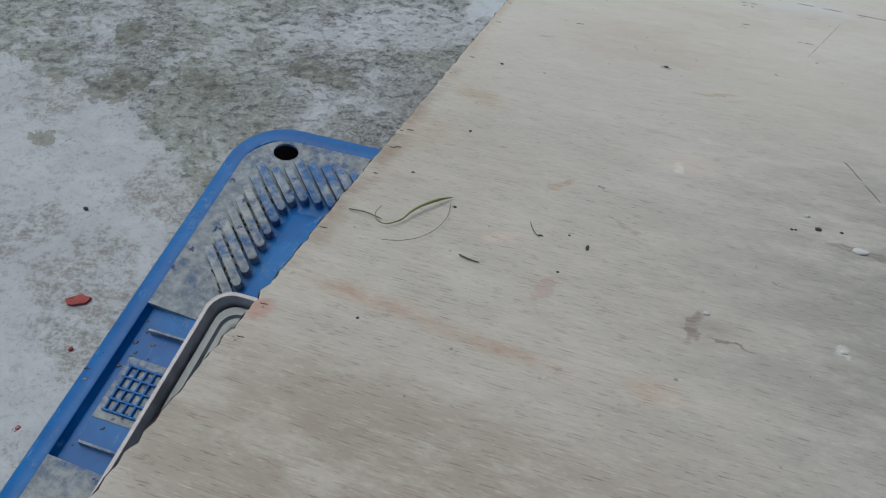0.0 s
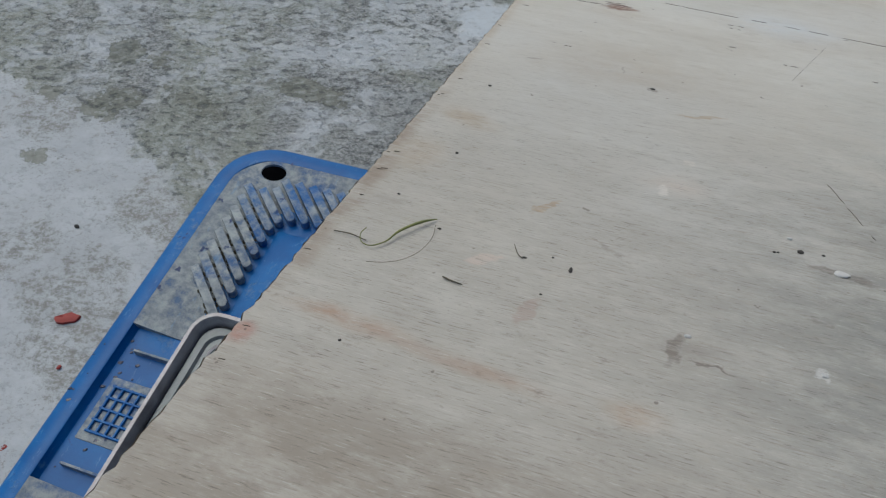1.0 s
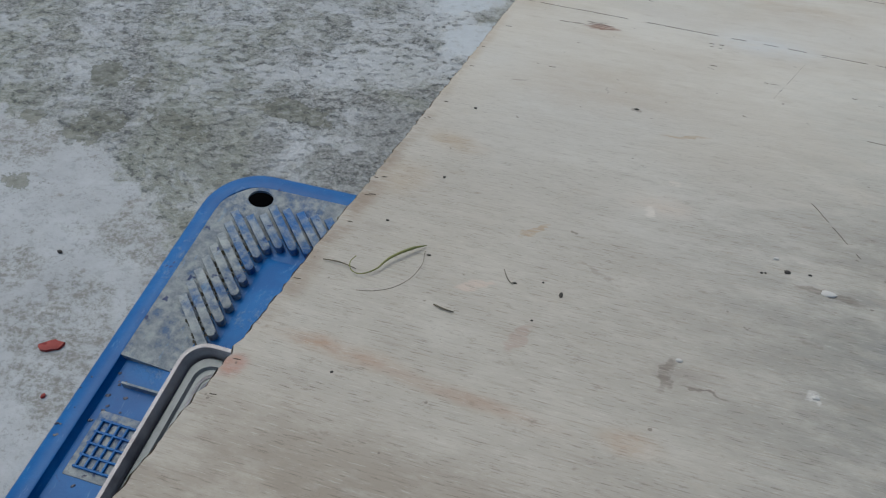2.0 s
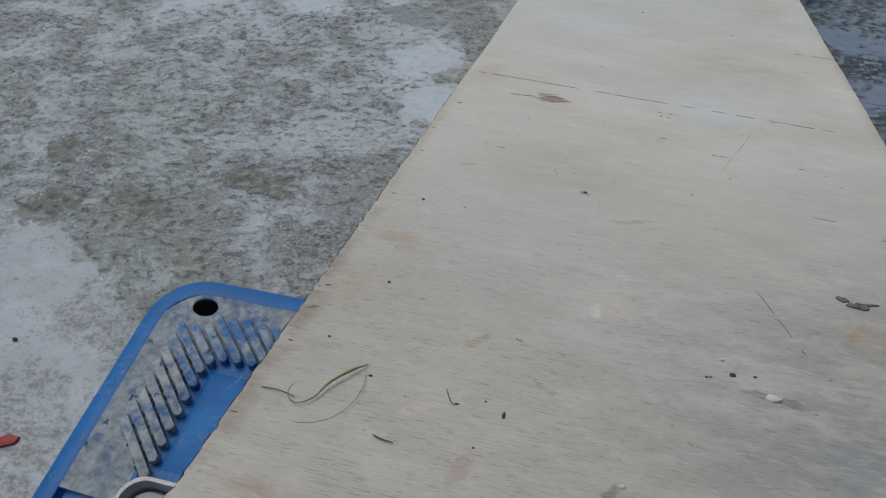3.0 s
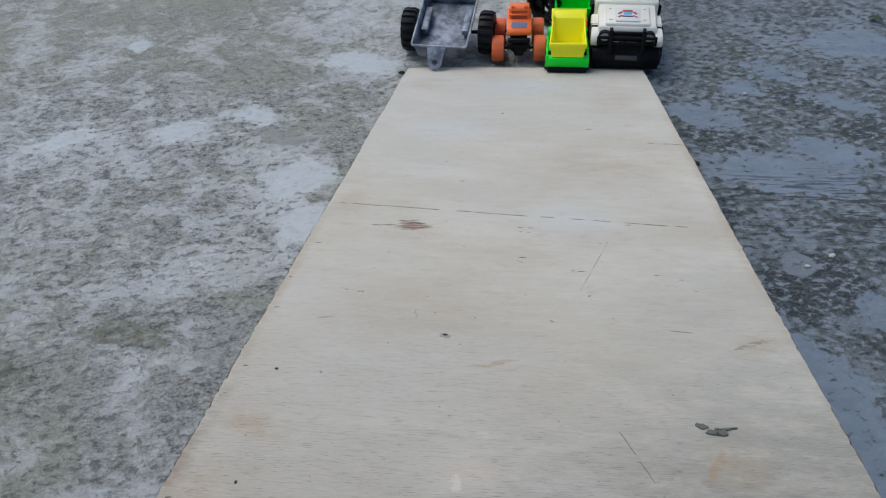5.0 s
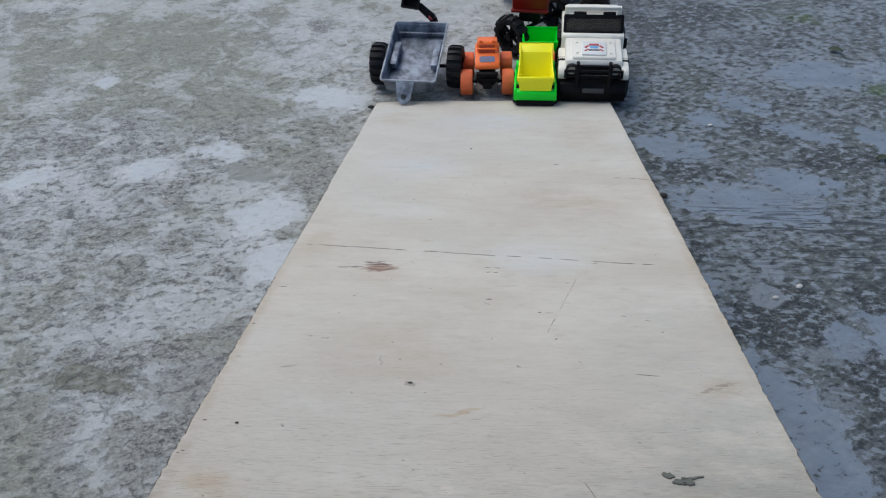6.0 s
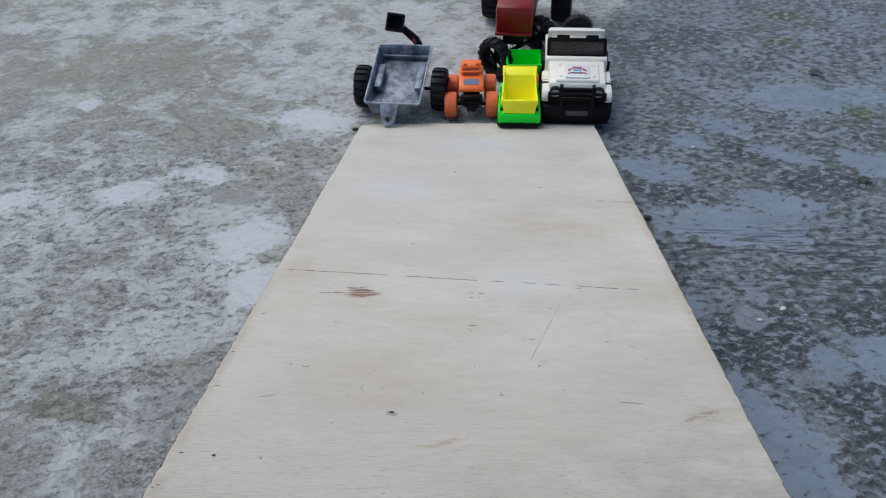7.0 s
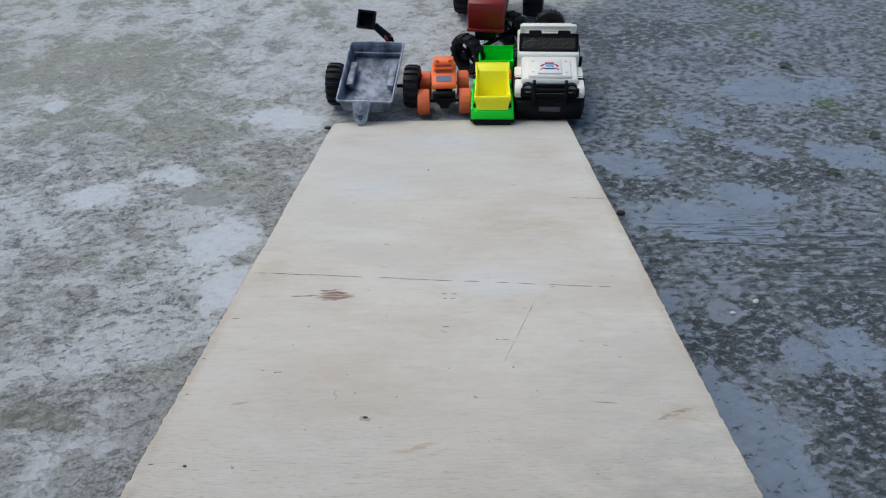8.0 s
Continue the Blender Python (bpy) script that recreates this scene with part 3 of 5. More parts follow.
def ground():
    xs, ys = axis(-0.95, 1.15, 0.006, 400), axis(-1.3, 0.75, 0.006, 400)
    X, Y = np.meshgrid(xs, ys)
    Z = 0.0022 * fbm(X, Y, 7.0, 3, 3) + 0.0016 * fbm(X, Y * 1.8 + X * 0.5, 36.0, 3, 4) - 0.003
    near = (np.abs(X) < 3) & (np.abs(Y) < 3)
    Z = np.where(near, Z, -0.003)
    n, k = X.shape
    verts = np.stack([X, Y, Z], -1).reshape(-1, 3)
    idx = np.arange(n * k).reshape(n, k)
    quads = np.stack([idx[:-1, :-1], idx[:-1, 1:], idx[1:, 1:], idx[1:, :-1]], -1).reshape(-1, 4)
    mesh = bpy.data.meshes.new("ground")
    mesh.from_pydata(verts.tolist(), [], quads.tolist())
    wear = 0.055 * patch_share(X, Y, WHOLE) - 0.06 * patch_share(X, Y, WORN)
    layers = {"skin_field": (patch_depth(X, Y, CREAM), patch_depth(X, Y, PEEL), patch_depth(X, Y, BARE)),
              "patch_field": (patch_depth(X, Y, FILM), patch_depth(X, Y, ISLANDS), patch_depth(X, Y, SPOTS)),
              "tint_field": (patch_depth(X, Y, MOSSY), patch_depth(X, Y, SOIL), patch_share(X, Y, DAMP)),
              "wear_field": (wear, patch_share(X, Y, COMB), patch_share(X, Y, CALM))}
    for name, three in layers.items():
        mesh.attributes.new(name, "FLOAT_VECTOR", "POINT").data.foreach_set("vector", np.stack(three, -1).astype(np.float32).ravel())
    mesh.materials.append(M_GROUND)
    for p in mesh.polygons:
        p.use_smooth = True
    ob = new("ground", mesh)
    tagged(ob, "weathered grey concrete yard with pale cement patches", "ground", kind="structure")


ground()

# ---- the plywood ramp ----
SLOPE, TOP, THICK, WIDE, LONG = 18.0, 0.012, 0.0118, 0.4, 1.33
RAMP = pose(0, 0, TOP, -SLOPE)


def plywood_board():
    ob = thing("plywood_board", RAMP, "weathered pale plywood board propped as a sloping ramp", "board")
    rng = random.Random(5)

    def ragged(amount):
        return lambda s: amount * (0.45 * noise.noise(Vector((s * 7, amount * 900, 0))) + 0.4 * noise.noise(Vector((s * 50, amount * 700, 3))) + 0.5 * noise.noise(Vector((s * 190, 1, 5))))

    left, right, low = ragged(0.0030), ragged(0.0026), ragged(0.0014)
    n = 520
    outline = [(left(-LONG * i / n), -LONG * i / n) for i in range(n + 1)]
    outline = outline[::-1]
    outline += [(WIDE * i / 60, low(WIDE * i / 60) + 0.009 * min(1, i / 7, (60 - i) / 14)) for i in range(1, 60)]
    outline += [(WIDE + right(-LONG * i / n), -LONG * i / n) for i in range(n + 1)]
    bm = B()
    loft(bm, [[(x, y, -0.0012) for x, y in outline], [(x + 0.0006 * (1 if x < 0.2 else -1), y, 0.0) for x, y in outline]], False, True)
    part("face_veneer", bm, M_PLY, ob, smooth=20)
    bm = B()
    loft(bm, [[(x - 0.0005 * (1 if x < 0.2 else -1) + rng.uniform(-0.0005, 0.0005), y, z) for x, y in outline] for z in (-THICK, -0.008, -0.0045, -0.0012)], True, False)
    part("core", bm, M_EDGE, ob, "layered raw plywood core", smooth=20)
    # splits along the grain
    for x0, y0, x1, y1, w, gaps in ((0.006, -0.5873, 0.36, -0.6275, 0.0009, 22), (0.055, -0.6398, 0.08, -0.640, 0.0009, 3), (0.25, -0.757, 0.285, -0.652, 0.0003, 20),
                                    (0.262, -0.925, 0.284, -0.985, 0.0003, 9), (0.34, -0.38, 0.395, -0.386, 0.0008, 4), (0.242, -0.722, 0.262, -0.724, 0.0006, 3), (0.197, -0.6375, 0.212, -0.6385, 0.0007, 2), (0.198, -0.647, 0.21, -0.6475, 0.0007, 2), (0.20, -0.7, 0.207, -0.7, 0.0008, 1),
                                    (0.30, -0.81, 0.345, -0.815, 0.0003, 4), (0.13, -0.52, 0.138, -0.521, 0.0006, 1), (0.065, -0.77, 0.073, -0.769, 0.0006, 2), (0.28, -0.33, 0.29, -0.331, 0.0006, 1), (0.12, -0.70, 0.128, -0.7, 0.0005, 1), (0.16, -0.26, 0.166, -0.26, 0.0007, 1), (0.31, -0.725, 0.318, -0.726, 0.0005, 1)):
        for g in range(gaps):
            if rng.random() < 0.25:
                continue
            bm = B()
            a = (g + rng.uniform(0, 0.5)) / gaps
            b = min(a + rng.uniform(0.35, 1.5) / gaps, 1.0)
            pts = []
            for s in (a, (a + b) / 2, b):
                wob = 0.0012 * noise.noise(Vector((s * 14, y0 * 50, 0)))
                pts.append((x0 + (x1 - x0) * s - wob * (y1 - y0) * 8, y0 + (y1 - y0) * s + wob))
            dx, dy = x1 - x0, y1 - y0
            d = math.hypot(dx, dy)
            nx, ny = -dy / d * w / 2, dx / d * w / 2
            k = rng.uniform(0.4, 1.1)
            ring = [(pts[0][0], pts[0][1], 0.0003), (pts[1][0] + nx * k, pts[1][1] + ny * k, 0.0003), (pts[2][0], pts[2][1], 0.0003), (pts[1][0] - nx * k, pts[1][1] - ny * k, 0.0003)]
            loft(bm, [[(x, y, -0.0004) for x, y, z in ring], ring])
            part("split", bm, M_SPLIT, ob, "dark split along the wood grain")
    # torn slivers of veneer along the battered upper left edge
    for k in range(14):
        y = -0.62 - 0.66 * rng.random() ** 0.8
        x = 0.0012 + abs(rng.gauss(0, 0.004))
        ln, wd = rng.uniform(0.002, 0.006), rng.uniform(0.00018, 0.0004)
        bm = B()
        ring = []
        for i in range(9):
            a = 2 * math.pi * i / 9
            q = rng.uniform(0.55, 1.15)
            ring.append((x + ln / 2 + ln / 2 * q * math.cos(a), y + wd * q * math.sin(a) + 0.05 * ln * math.cos(a)))
        loft(bm, [[(u, v, -0.0004) for u, v in ring], [(u, v, 0.00032) for u, v in ring]])
        part("torn_sliver", bm, M_SPLIT, ob)
    return ob


plywood_board()


# ---- the crate under the ramp's upper end ----
def plastic_crate():
    x0, y0, w, l, top = -0.1145, -0.9465, 0.46, 0.398, 0.292
    ob = thing("plastic_crate", pose(x0, y0, 0), "upturned blue moulded plastic crate with cement-caked ribbed corners", "crate")
    cx, cy = w / 2, -l / 2

    def ring(inset, z, r):
        return [(x, y, z) for x, y in rrect(w - 2 * inset, l - 2 * inset, r, 9, cx, cy)]

    bm = B()
    loft(bm, [ring(-0.012, 0.0, 0.046), ring(-0.001, top - 0.02, 0.037), ring(0.0, top - 0.0035, 0.036), ring(0.0006, top - 0.002, 0.0355), ring(0.002, top - 0.0012, 0.034),
              ring(0.0115, top - 0.0002, 0.026), ring(0.0125, top - 0.0006, 0.025), ring(0.013, top - 0.003, 0.0245), ring(0.0145, top - 0.0055, 0.023)], True, True)
    part("shell", bm, M_BLUE, ob, "scuffed blue plastic shell")
    pad_z = top + 0.0008

    def drop(x, y):
        """How far the pad's face falls away towards its inner edge."""
        return 0.0062 * min(max((min(x, y) - 0.0125) / 0.0395, 0), 1)

    def pad(flip_y):
        """An L-shaped raised corner pad, with a round drain hole cut near its corner."""
        f = (lambda y: -l - y) if flip_y else (lambda y: y)
        outer, inner, arm, across = 0.0125, 0.052, 0.152, 0.20
        rr = 0.026
        arc = [(outer + rr - rr * math.cos(a), -outer - rr + rr * math.sin(a)) for a in np.linspace(0, math.pi / 2, 8)]
        out = [(outer, -arm)] + arc + [(across, -outer), (across, -inner), (inner + 0.012, -inner)] + [(inner, -inner - 0.012), (inner, -arm)]
        hole = [(0.0365 + 0.0088 * math.cos(a), -0.0215 + 0.0064 * math.sin(a)) for a in np.linspace(0, 2 * math.pi, 20, endpoint=False)]
        falls = [[pad_z - 0.001 - drop(x, -y) for x, y in loop] for loop in (out, hole)]
        out, hole = [(x, f(y)) for x, y in out], [(x, f(y)) for x, y in hole]
        bm = B()
        low = [bm.verts.new((x, y, top - 0.017)) for x, y in out]
        high = [bm.verts.new((x, y, z)) for (x, y), z in zip(out, falls[0])]
        lip = [bm.verts.new((x, y, z)) for (x, y), z in zip(hole, falls[1])]
        deep = [bm.verts.new((x, y, top - 0.0158)) for x, y in hole]
        for u, v in ((low, high), (lip, deep)):
            for i in range(len(u)):
                bm.faces.new((u[i], u[(i + 1) % len(u)], v[(i + 1) % len(v)], v[i]))
        loops = [bm.edges.get((u[i], u[(i + 1) % len(u)])) for u in (high, lip) for i in range(len(u))]
        bmesh.ops.triangle_fill(bm, edges=loops, use_beauty=True)
        part("corner_pad", bm, M_CAKED, ob, "raised pad caked with dry cement")
        ribs = [(0.0255, -0.037 - 0.0098 * k, 0.0555, -0.066 - 0.0098 * k) for k in range(8)]
        ribs += [(0.0365, -0.0375, 0.0585, -0.0592), (0.0445, -0.0345, 0.0655, -0.0555)]
        ribs += [(0.0475 + 0.0098 * k, -0.0265, 0.0748 + 0.0098 * k, -0.0548) for k in range(11)]
        for xa, ya, xb, yb in ribs:
            bm = B()
            a, b = Vector((xa, f(ya), 0)), Vector((xb, f(yb), 0))
            d = (b - a).normalized()
            s = Vector((-d.y, d.x, 0)) * 0.0027
            ring1 = [a + s, a - s, b - s, b - s * 0.6 + d * 0.0015, b + d * 0.002, b + s * 0.6 + d * 0.0015, b + s]
            foot, crown = Vector((0, 0, pad_z - 0.0105)), Vector((0, 0, pad_z - 0.0008))
            mid = (a + b) / 2
            loft(bm, [[p + foot for p in ring1], [p + crown for p in ring1], [p - (p - mid) * 0.05 + crown + Vector((0, 0, 0.0006)) for p in ring1]])
            part("rib", bm, M_CAKED if xa < 0.03 and yb < -0.082 else M_DUSTY, ob)

    pad(False)
    pad(True)
    # dried mud caught between the ribs
    rng = random.Random(12)
    for k in range(120):
        j, u = rng.randrange(0, 8), rng.uniform(0.2, 0.95)
        cx2, cy2 = 0.0255 + 0.03 * u, -0.037 - 0.0098 * j - 0.029 * u - 0.0049 + rng.uniform(-0.0012, 0.0012)
        if cy2 < -0.149:
            continue
        bm = B()
        bmesh.ops.create_icosphere(bm, subdivisions=1, radius=1.0)
        r = rng.uniform(0.0004, 0.0012)
        long = rng.uniform(1.0, 2.4)
        for v in bm.verts:
            q = 1 + 0.5 * noise.noise(v.co * 1.7 + Vector((k * 2.3, 0, 0)))
            v.co = Vector((cx2 + (v.co.x * long * 0.7 + v.co.y * 0.7) * r * q, cy2 + (v.co.y * 0.7 - v.co.x * long * 0.7) * r * q, pad_z - 0.0009 - drop(cx2, -cy2) + v.co.z * r * q * 0.7))
        part("mud_lump", bm, M_MUD if rng.random() < 0.8 else M_CAKED, ob)
    # dark dirt specks on the rim and beside the grid
    for k in range(34):
        x, y = rng.uniform(0.002, 0.034), rng.gauss(-0.188, 0.022)
        zz = top - 0.0008 if x < 0.012 else top - 0.0052
        bm = B()
        bmesh.ops.create_icosphere(bm, subdivisions=1, radius=1.0)
        r, long = rng.uniform(0.0004, 0.0010), rng.uniform(1.0, 2.2)
        for v in bm.verts:
            q = 1 + 0.6 * noise.noise(v.co * 1.9 + Vector((k * 1.7, 4, 0)))
            v.co = Vector((x + (v.co.x * 0.6 + v.co.y * 0.8 * long) * r * q, y + (v.co.y * 0.6 * long - v.co.x * 0.8) * r * q, zz + v.co.z * r * q * 0.4))
        part("dirt_speck", bm, M_NAVY, ob)
    # drain hole: a shallow plug, painted black for the hole's shade, with a thin collar
    for yy in (-0.0215, -l + 0.0215):
        hole = [(0.0365 + 0.0088 * math.cos(a), yy + 0.0064 * math.sin(a)) for a in np.linspace(0, 2 * math.pi, 20, endpoint=False)]
        bm = B()
        loft(bm, [[(x, y, top - 0.0158) for x, y in hole], [(x, y, pad_z - 0.0035) for x, y in hole]])
        part("drain_hole_plug", bm, M_HOLE_BLACK, ob, "plug in the oval drain hole, coloured black for its shaded depth")
    # the low middle: fins, a grid patch and a four-sided boss
    for yy in (-0.167, -0.235):
        bm = B()
        prism(bm, [(yy - 0.0014, top - 0.017), (yy + 0.0014, top - 0.017), (yy + 0.0006, top - 0.0012), (yy - 0.0006, top - 0.0012)], 0.022, 0.05)
        part("fin", bm, M_CAKED, ob)
    bm = B()
    box(bm, (0.034, -0.202, top - 0.0056), (0.031, 0.037, 0.0012), 0.0004)
    part("grid_plate", bm, M_CAKED, ob, "cement-caked plate under the grid")
    for i in range(5):
        for c, d in (((0.034, -0.189 - 0.0066 * i, top - 0.0048), (0.024, 0.0013, 0.003)), ((0.0235 + 0.0052 * i, -0.202, top - 0.0049), (0.0013, 0.028, 0.003))):
            bm = B()
            box(bm, c, d, 0.0003, None, (1, 1), 1)
            part("grid_bar", bm, M_BLUE, ob)
    bm = B()
    loft(bm, [[(0.058, -0.062, top - 0.006), (0.36, -0.062, top - 0.006), (0.36, -0.13, top - 0.006), (0.058, -0.13, top - 0.006)],
              [(0.082, -0.088, top + 0.004), (0.33, -0.088, top + 0.004), (0.33, -0.1, top + 0.004), (0.082, -0.1, top + 0.004)]], False, True)
    part("boss", bm, M_BLUE, ob, "sloping moulded boss")
    # the ledge on which the board lies
    bm = B()
    yb = -0.02
    zb = TOP - math.tan(radians(SLOPE)) * (y0 + yb) - THICK / math.cos(radians(SLOPE)) - 0.0005
    prism(bm, [(yb - 0.006, top - 0.01), (yb + 0.006, top - 0.01), (yb + 0.006, zb - 0.002), (yb, zb), (yb - 0.006, zb)], 0.18, 0.42, 0.001)
    part("ledge", bm, M_BLUE, ob)
    return ob


plastic_crate()


def metal_tin():
    w, l, z0, top = 0.125, 0.17, 0.2868, 0.316
    ob = thing("metal_tin", pose(-0.0555, -1.0885, 0), "rectangular silver tin with a rounded rim and navy inside", "tin")
    cx, cy = w / 2, -l / 2

    def ring(inset, z, r):
        return [(x, y, z) for x, y in rrect(w - 2 * inset, l - 2 * inset, r, 7, cx, cy)]

    bm = B()
    loft(bm, [ring(0.003, z0, 0.010), ring(0.003, top - 0.004, 0.011), ring(0.0004, top - 0.003, 0.0135), ring(0, top - 0.0015, 0.014), ring(0.0008, top, 0.0135), ring(0.0028, top, 0.012),
              ring(0.0036, top - 0.0012, 0.011), ring(0.004, top - 0.013, 0.011)], True, True)
    part("rim", bm, M_TIN, ob, "bright rolled tin rim")
    bm = B()
    loft(bm, [ring(0.0045, top - 0.0085, 0.011), ring(0.0065, top - 0.0055, 0.010), ring(0.0105, top - 0.005, 0.009), ring(0.0115, top - 0.007, 0.008)], False, True)
    part("inner_lid", bm, M_TINGREY, ob, "grey painted inner panel")
    bm = B()
    loft(bm, [ring(0.0135, top - 0.0072, 0.008), ring(0.0145, top - 0.0062, 0.008), ring(0.0155, top - 0.0065, 0.007)], False, False)
    part("bead", bm, M_TIN, ob)
    bm = B()
    loft(bm, [ring(0.0165, top - 0.0069, 0.007), ring(0.017, top - 0.0064, 0.006)], False, True)
    part("panel", bm, M_NAVY, ob, "dark navy panel")
    return ob


metal_tin()


# ---- toys ----
def tyre(bm, r, w, lugs, lug_h, m=None, inner=0.55):
    """A tyre round the x axis in one skin, its tread bars raised by lug_h."""
    h, cols = w / 2, []
    seg = lugs * 4
    for i in range(seg):
        a = 2 * math.pi * (i + (-0.3 if i % 4 in (0, 2) else 0.3)) / seg
        k = lug_h if i % 4 < 2 else 0.0
        prof = [(r * inner, -h * 0.9), (r * 0.84, -h), (r * 0.95 + k * 0.8, -h * 0.92), (r + k, -h * 0.55), (r + k, h * 0.55), (r * 0.95 + k * 0.8, h * 0.92), (r * 0.84, h), (r * inner, h * 0.9)]
        cols.append([bm.verts.new((m or Matrix()) @ Vector((x, q * math.cos(a), q * math.sin(a)))) for q, x in prof])
    for i in range(seg):
        a, b = cols[i], cols[(i + 1) % seg]
        for j in range(len(a)):
            bm.faces.new((a[j], b[j], b[(j + 1) % len(a)], a[(j + 1) % len(a)]))


def wheel(parent, c, r, w, lugs, lug_h, mat_tyre, mat_rim, spokes=0, turn=None, label="", inner=0.55):
    """A wheel under a thing: tyre and rim."""
    m = Matrix.Translation(c) @ (turn or Matrix())
    bm = B()
    tyre(bm, r, w, lugs, lug_h, m, inner)
    t = part("wheel", bm, mat_tyre, parent, label)
    bm = B()
    ri, h = r * (inner + 0.03), w / 2
    if spokes:
        lathe(bm, [(ri, -h * 0.8), (ri, h * 0.8), (ri * 0.86, h * 0.8), (ri * 0.86, -h * 0.8)], 24, m)
        lathe(bm, [(0.0001, -h * 0.95), (ri * 0.27, -h * 0.95), (ri * 0.29, h * 0.95), (0.0001, h * 0.95)], 14, m, False)
        for i in range(spokes):
            t2 = Matrix.Rotation(2 * math.pi * i / spokes, 4, "X")
            box(bm, (0, 0, ri * 0.6), (h * 0.4, ri * 0.2, ri * 0.66), 0.0006, m @ t2)
    else:
        lathe(bm, [(0.0001, -h * 0.55), (ri * 0.5, -h * 0.7), (ri * 0.9, -h * 0.55), (ri, -h * 0.85), (ri, h * 0.85), (ri * 0.9, h * 0.55), (ri * 0.5, h * 0.7), (0.0001, h * 0.55)], 20, m, False)
    part("rim", bm, mat_rim, t)
    return t


def toy_trailer():
    """A two-wheeled tipping tray, nose down on its hitch tab."""
    ob = thing("toy_trailer", pose(0.0530, -0.014, 0, 0, 0, -5), "grey cast toy trailer tray with black wheels, tipped nose down", "toy trailer", "parked toys")
    tilt = 10.0
    m = Matrix.Translation((0, 0.021, 0.050)) @ Matrix.Rotation(radians(tilt), 4, "X")
    ln, d = 0.165, 0.030

    def ring(inset, z, r, drop=0.0):
        pts = rrect(0.099 - 2 * inset, ln - 2 * inset, r, 5, 0, ln / 2)
        return [(x * (1 + 0.03 * y / ln), y, z) for x, y in pts]

    bm = B()
    loft(bm, [ring(0.008, -d, 0.006), ring(0.004, -0.006, 0.006), ring(0.001, -0.003, 0.007), ring(0.0034, -0.003, 0.005), ring(0.0048, -0.004, 0.0045), ring(0.0085, -d + 0.003, 0.004)], True, True, m)
    part("tray", bm, M_TRAY, ob, "grey-blue cast tray")
    bm = B()
    loft(bm, [ring(0.0005, -0.0035, 0.007), ring(0.0, -0.0008, 0.007), ring(0.001, 0.0004, 0.0065), ring(0.0028, 0.0004, 0.005), ring(0.0038, -0.0008, 0.0045), ring(0.0036, -0.0035, 0.0045)], False, False, m)
    part("tray_rim", bm, M_TRAYRIM, ob, "worn pale tray rim")
    for s in (-1, 1):
        bm = B()
        box(bm, (s * 0.0365, 0.088, -0.0165), (0.012, 0.062, 0.011), 0.0016, m)
        part("wheel_arch", bm, M_TRAY, ob)
    bm = B()
    box(bm, (0, 0.154, -0.0195), (0.086, 0.005, 0.006), 0.001, m)
    part("tray_step", bm, M_TRAY, ob)
    # hitch tab with a hole
    bm = B()
    tab = Matrix.Translation((-0.004, 0.021, 0.0485)) @ Matrix.Rotation(radians(43), 4, "X")
    outer, hole = [], []
    for i in range(24):
        a = 2 * math.pi * i / 24
        hole.append((0.0048 * math.cos(a), -0.0265 + 0.0048 * math.sin(a)))
        x, y = 0.0118 * math.cos(a), -0.0265 + 0.0118 * math.sin(a)
        if math.sin(a) > 0.25:
            x, y = 0.0165 * math.cos(a) / max(abs(math.cos(a)), 0.75), 0.003
        outer.append((x, y))
    loft(bm, [[(x, y, -0.003) for x, y in hole], [(x, y, 0.0) for x, y in hole], [(x, y, 0.0) for x, y in outer], [(x, y, -0.003) for x, y in outer], [(x, y, -0.003) for x, y in hole]], False, False, tab)
    part("hitch_tab", bm, M_TRAY, ob, "grey hitch tab with a round hole")
    for s in (-1, 1):
        bm = B()
        rod(bm, (s * 0.045, 0.098, 0.0375), (0.0045 + s * 0.060, 0.098, 0.0375), 0.0032)
        part("axle_stub", bm, M_BLACK, ob)
        wheel(ob, (0.0045 + s * 0.0685, 0.098, 0.0375), 0.0335, 0.027, 17, 0.0040, M_RUBBER, M_BLACK, 6)
    # arm with a square socket behind the tray
    bm = B()
    rod(bm, (0.024, 0.203, 0.045), (0.017, 0.205, 0.075), 0.0085, 0.0078)
    rod(bm, (0.017, 0.205, 0.075), (-0.008, 0.205, 0.099), 0.0078, 0.0065)
    arm = part("arm", bm, M_BLACK, ob, "black plastic arm")
    bm = B()
    lathe(bm, [(0.0088, -0.002), (0.0088, 0.002), (0.006, 0.002), (0.006, -0.002)], 18, Matrix.Translation((0.014, 0.205, 0.078)) @ Matrix.Rotation(radians(-40), 4, "Y"))
    part("band", bm, M_STICK_RED, arm, "thin red band")
    sm = Matrix.Translation((-0.021, 0.205, 0.109)) @ Matrix.Rotation(radians(52), 4, "X") @ Matrix.Rotation(radians(-6), 4, "Z")
    bm = B()
    sq = lambda k, z: [(x, y, z) for x, y in rrect(k, k, 0.0018, 2)]  # noqa: E731
    loft(bm, [sq(0.024, -0.014), sq(0.033, 0.0), sq(0.033, 0.006), sq(0.0255, 0.006), sq(0.022, -0.012)], True, True, sm)
    part("socket", bm, M_BLACK, arm, "square open socket")
    return ob


toy_trailer()


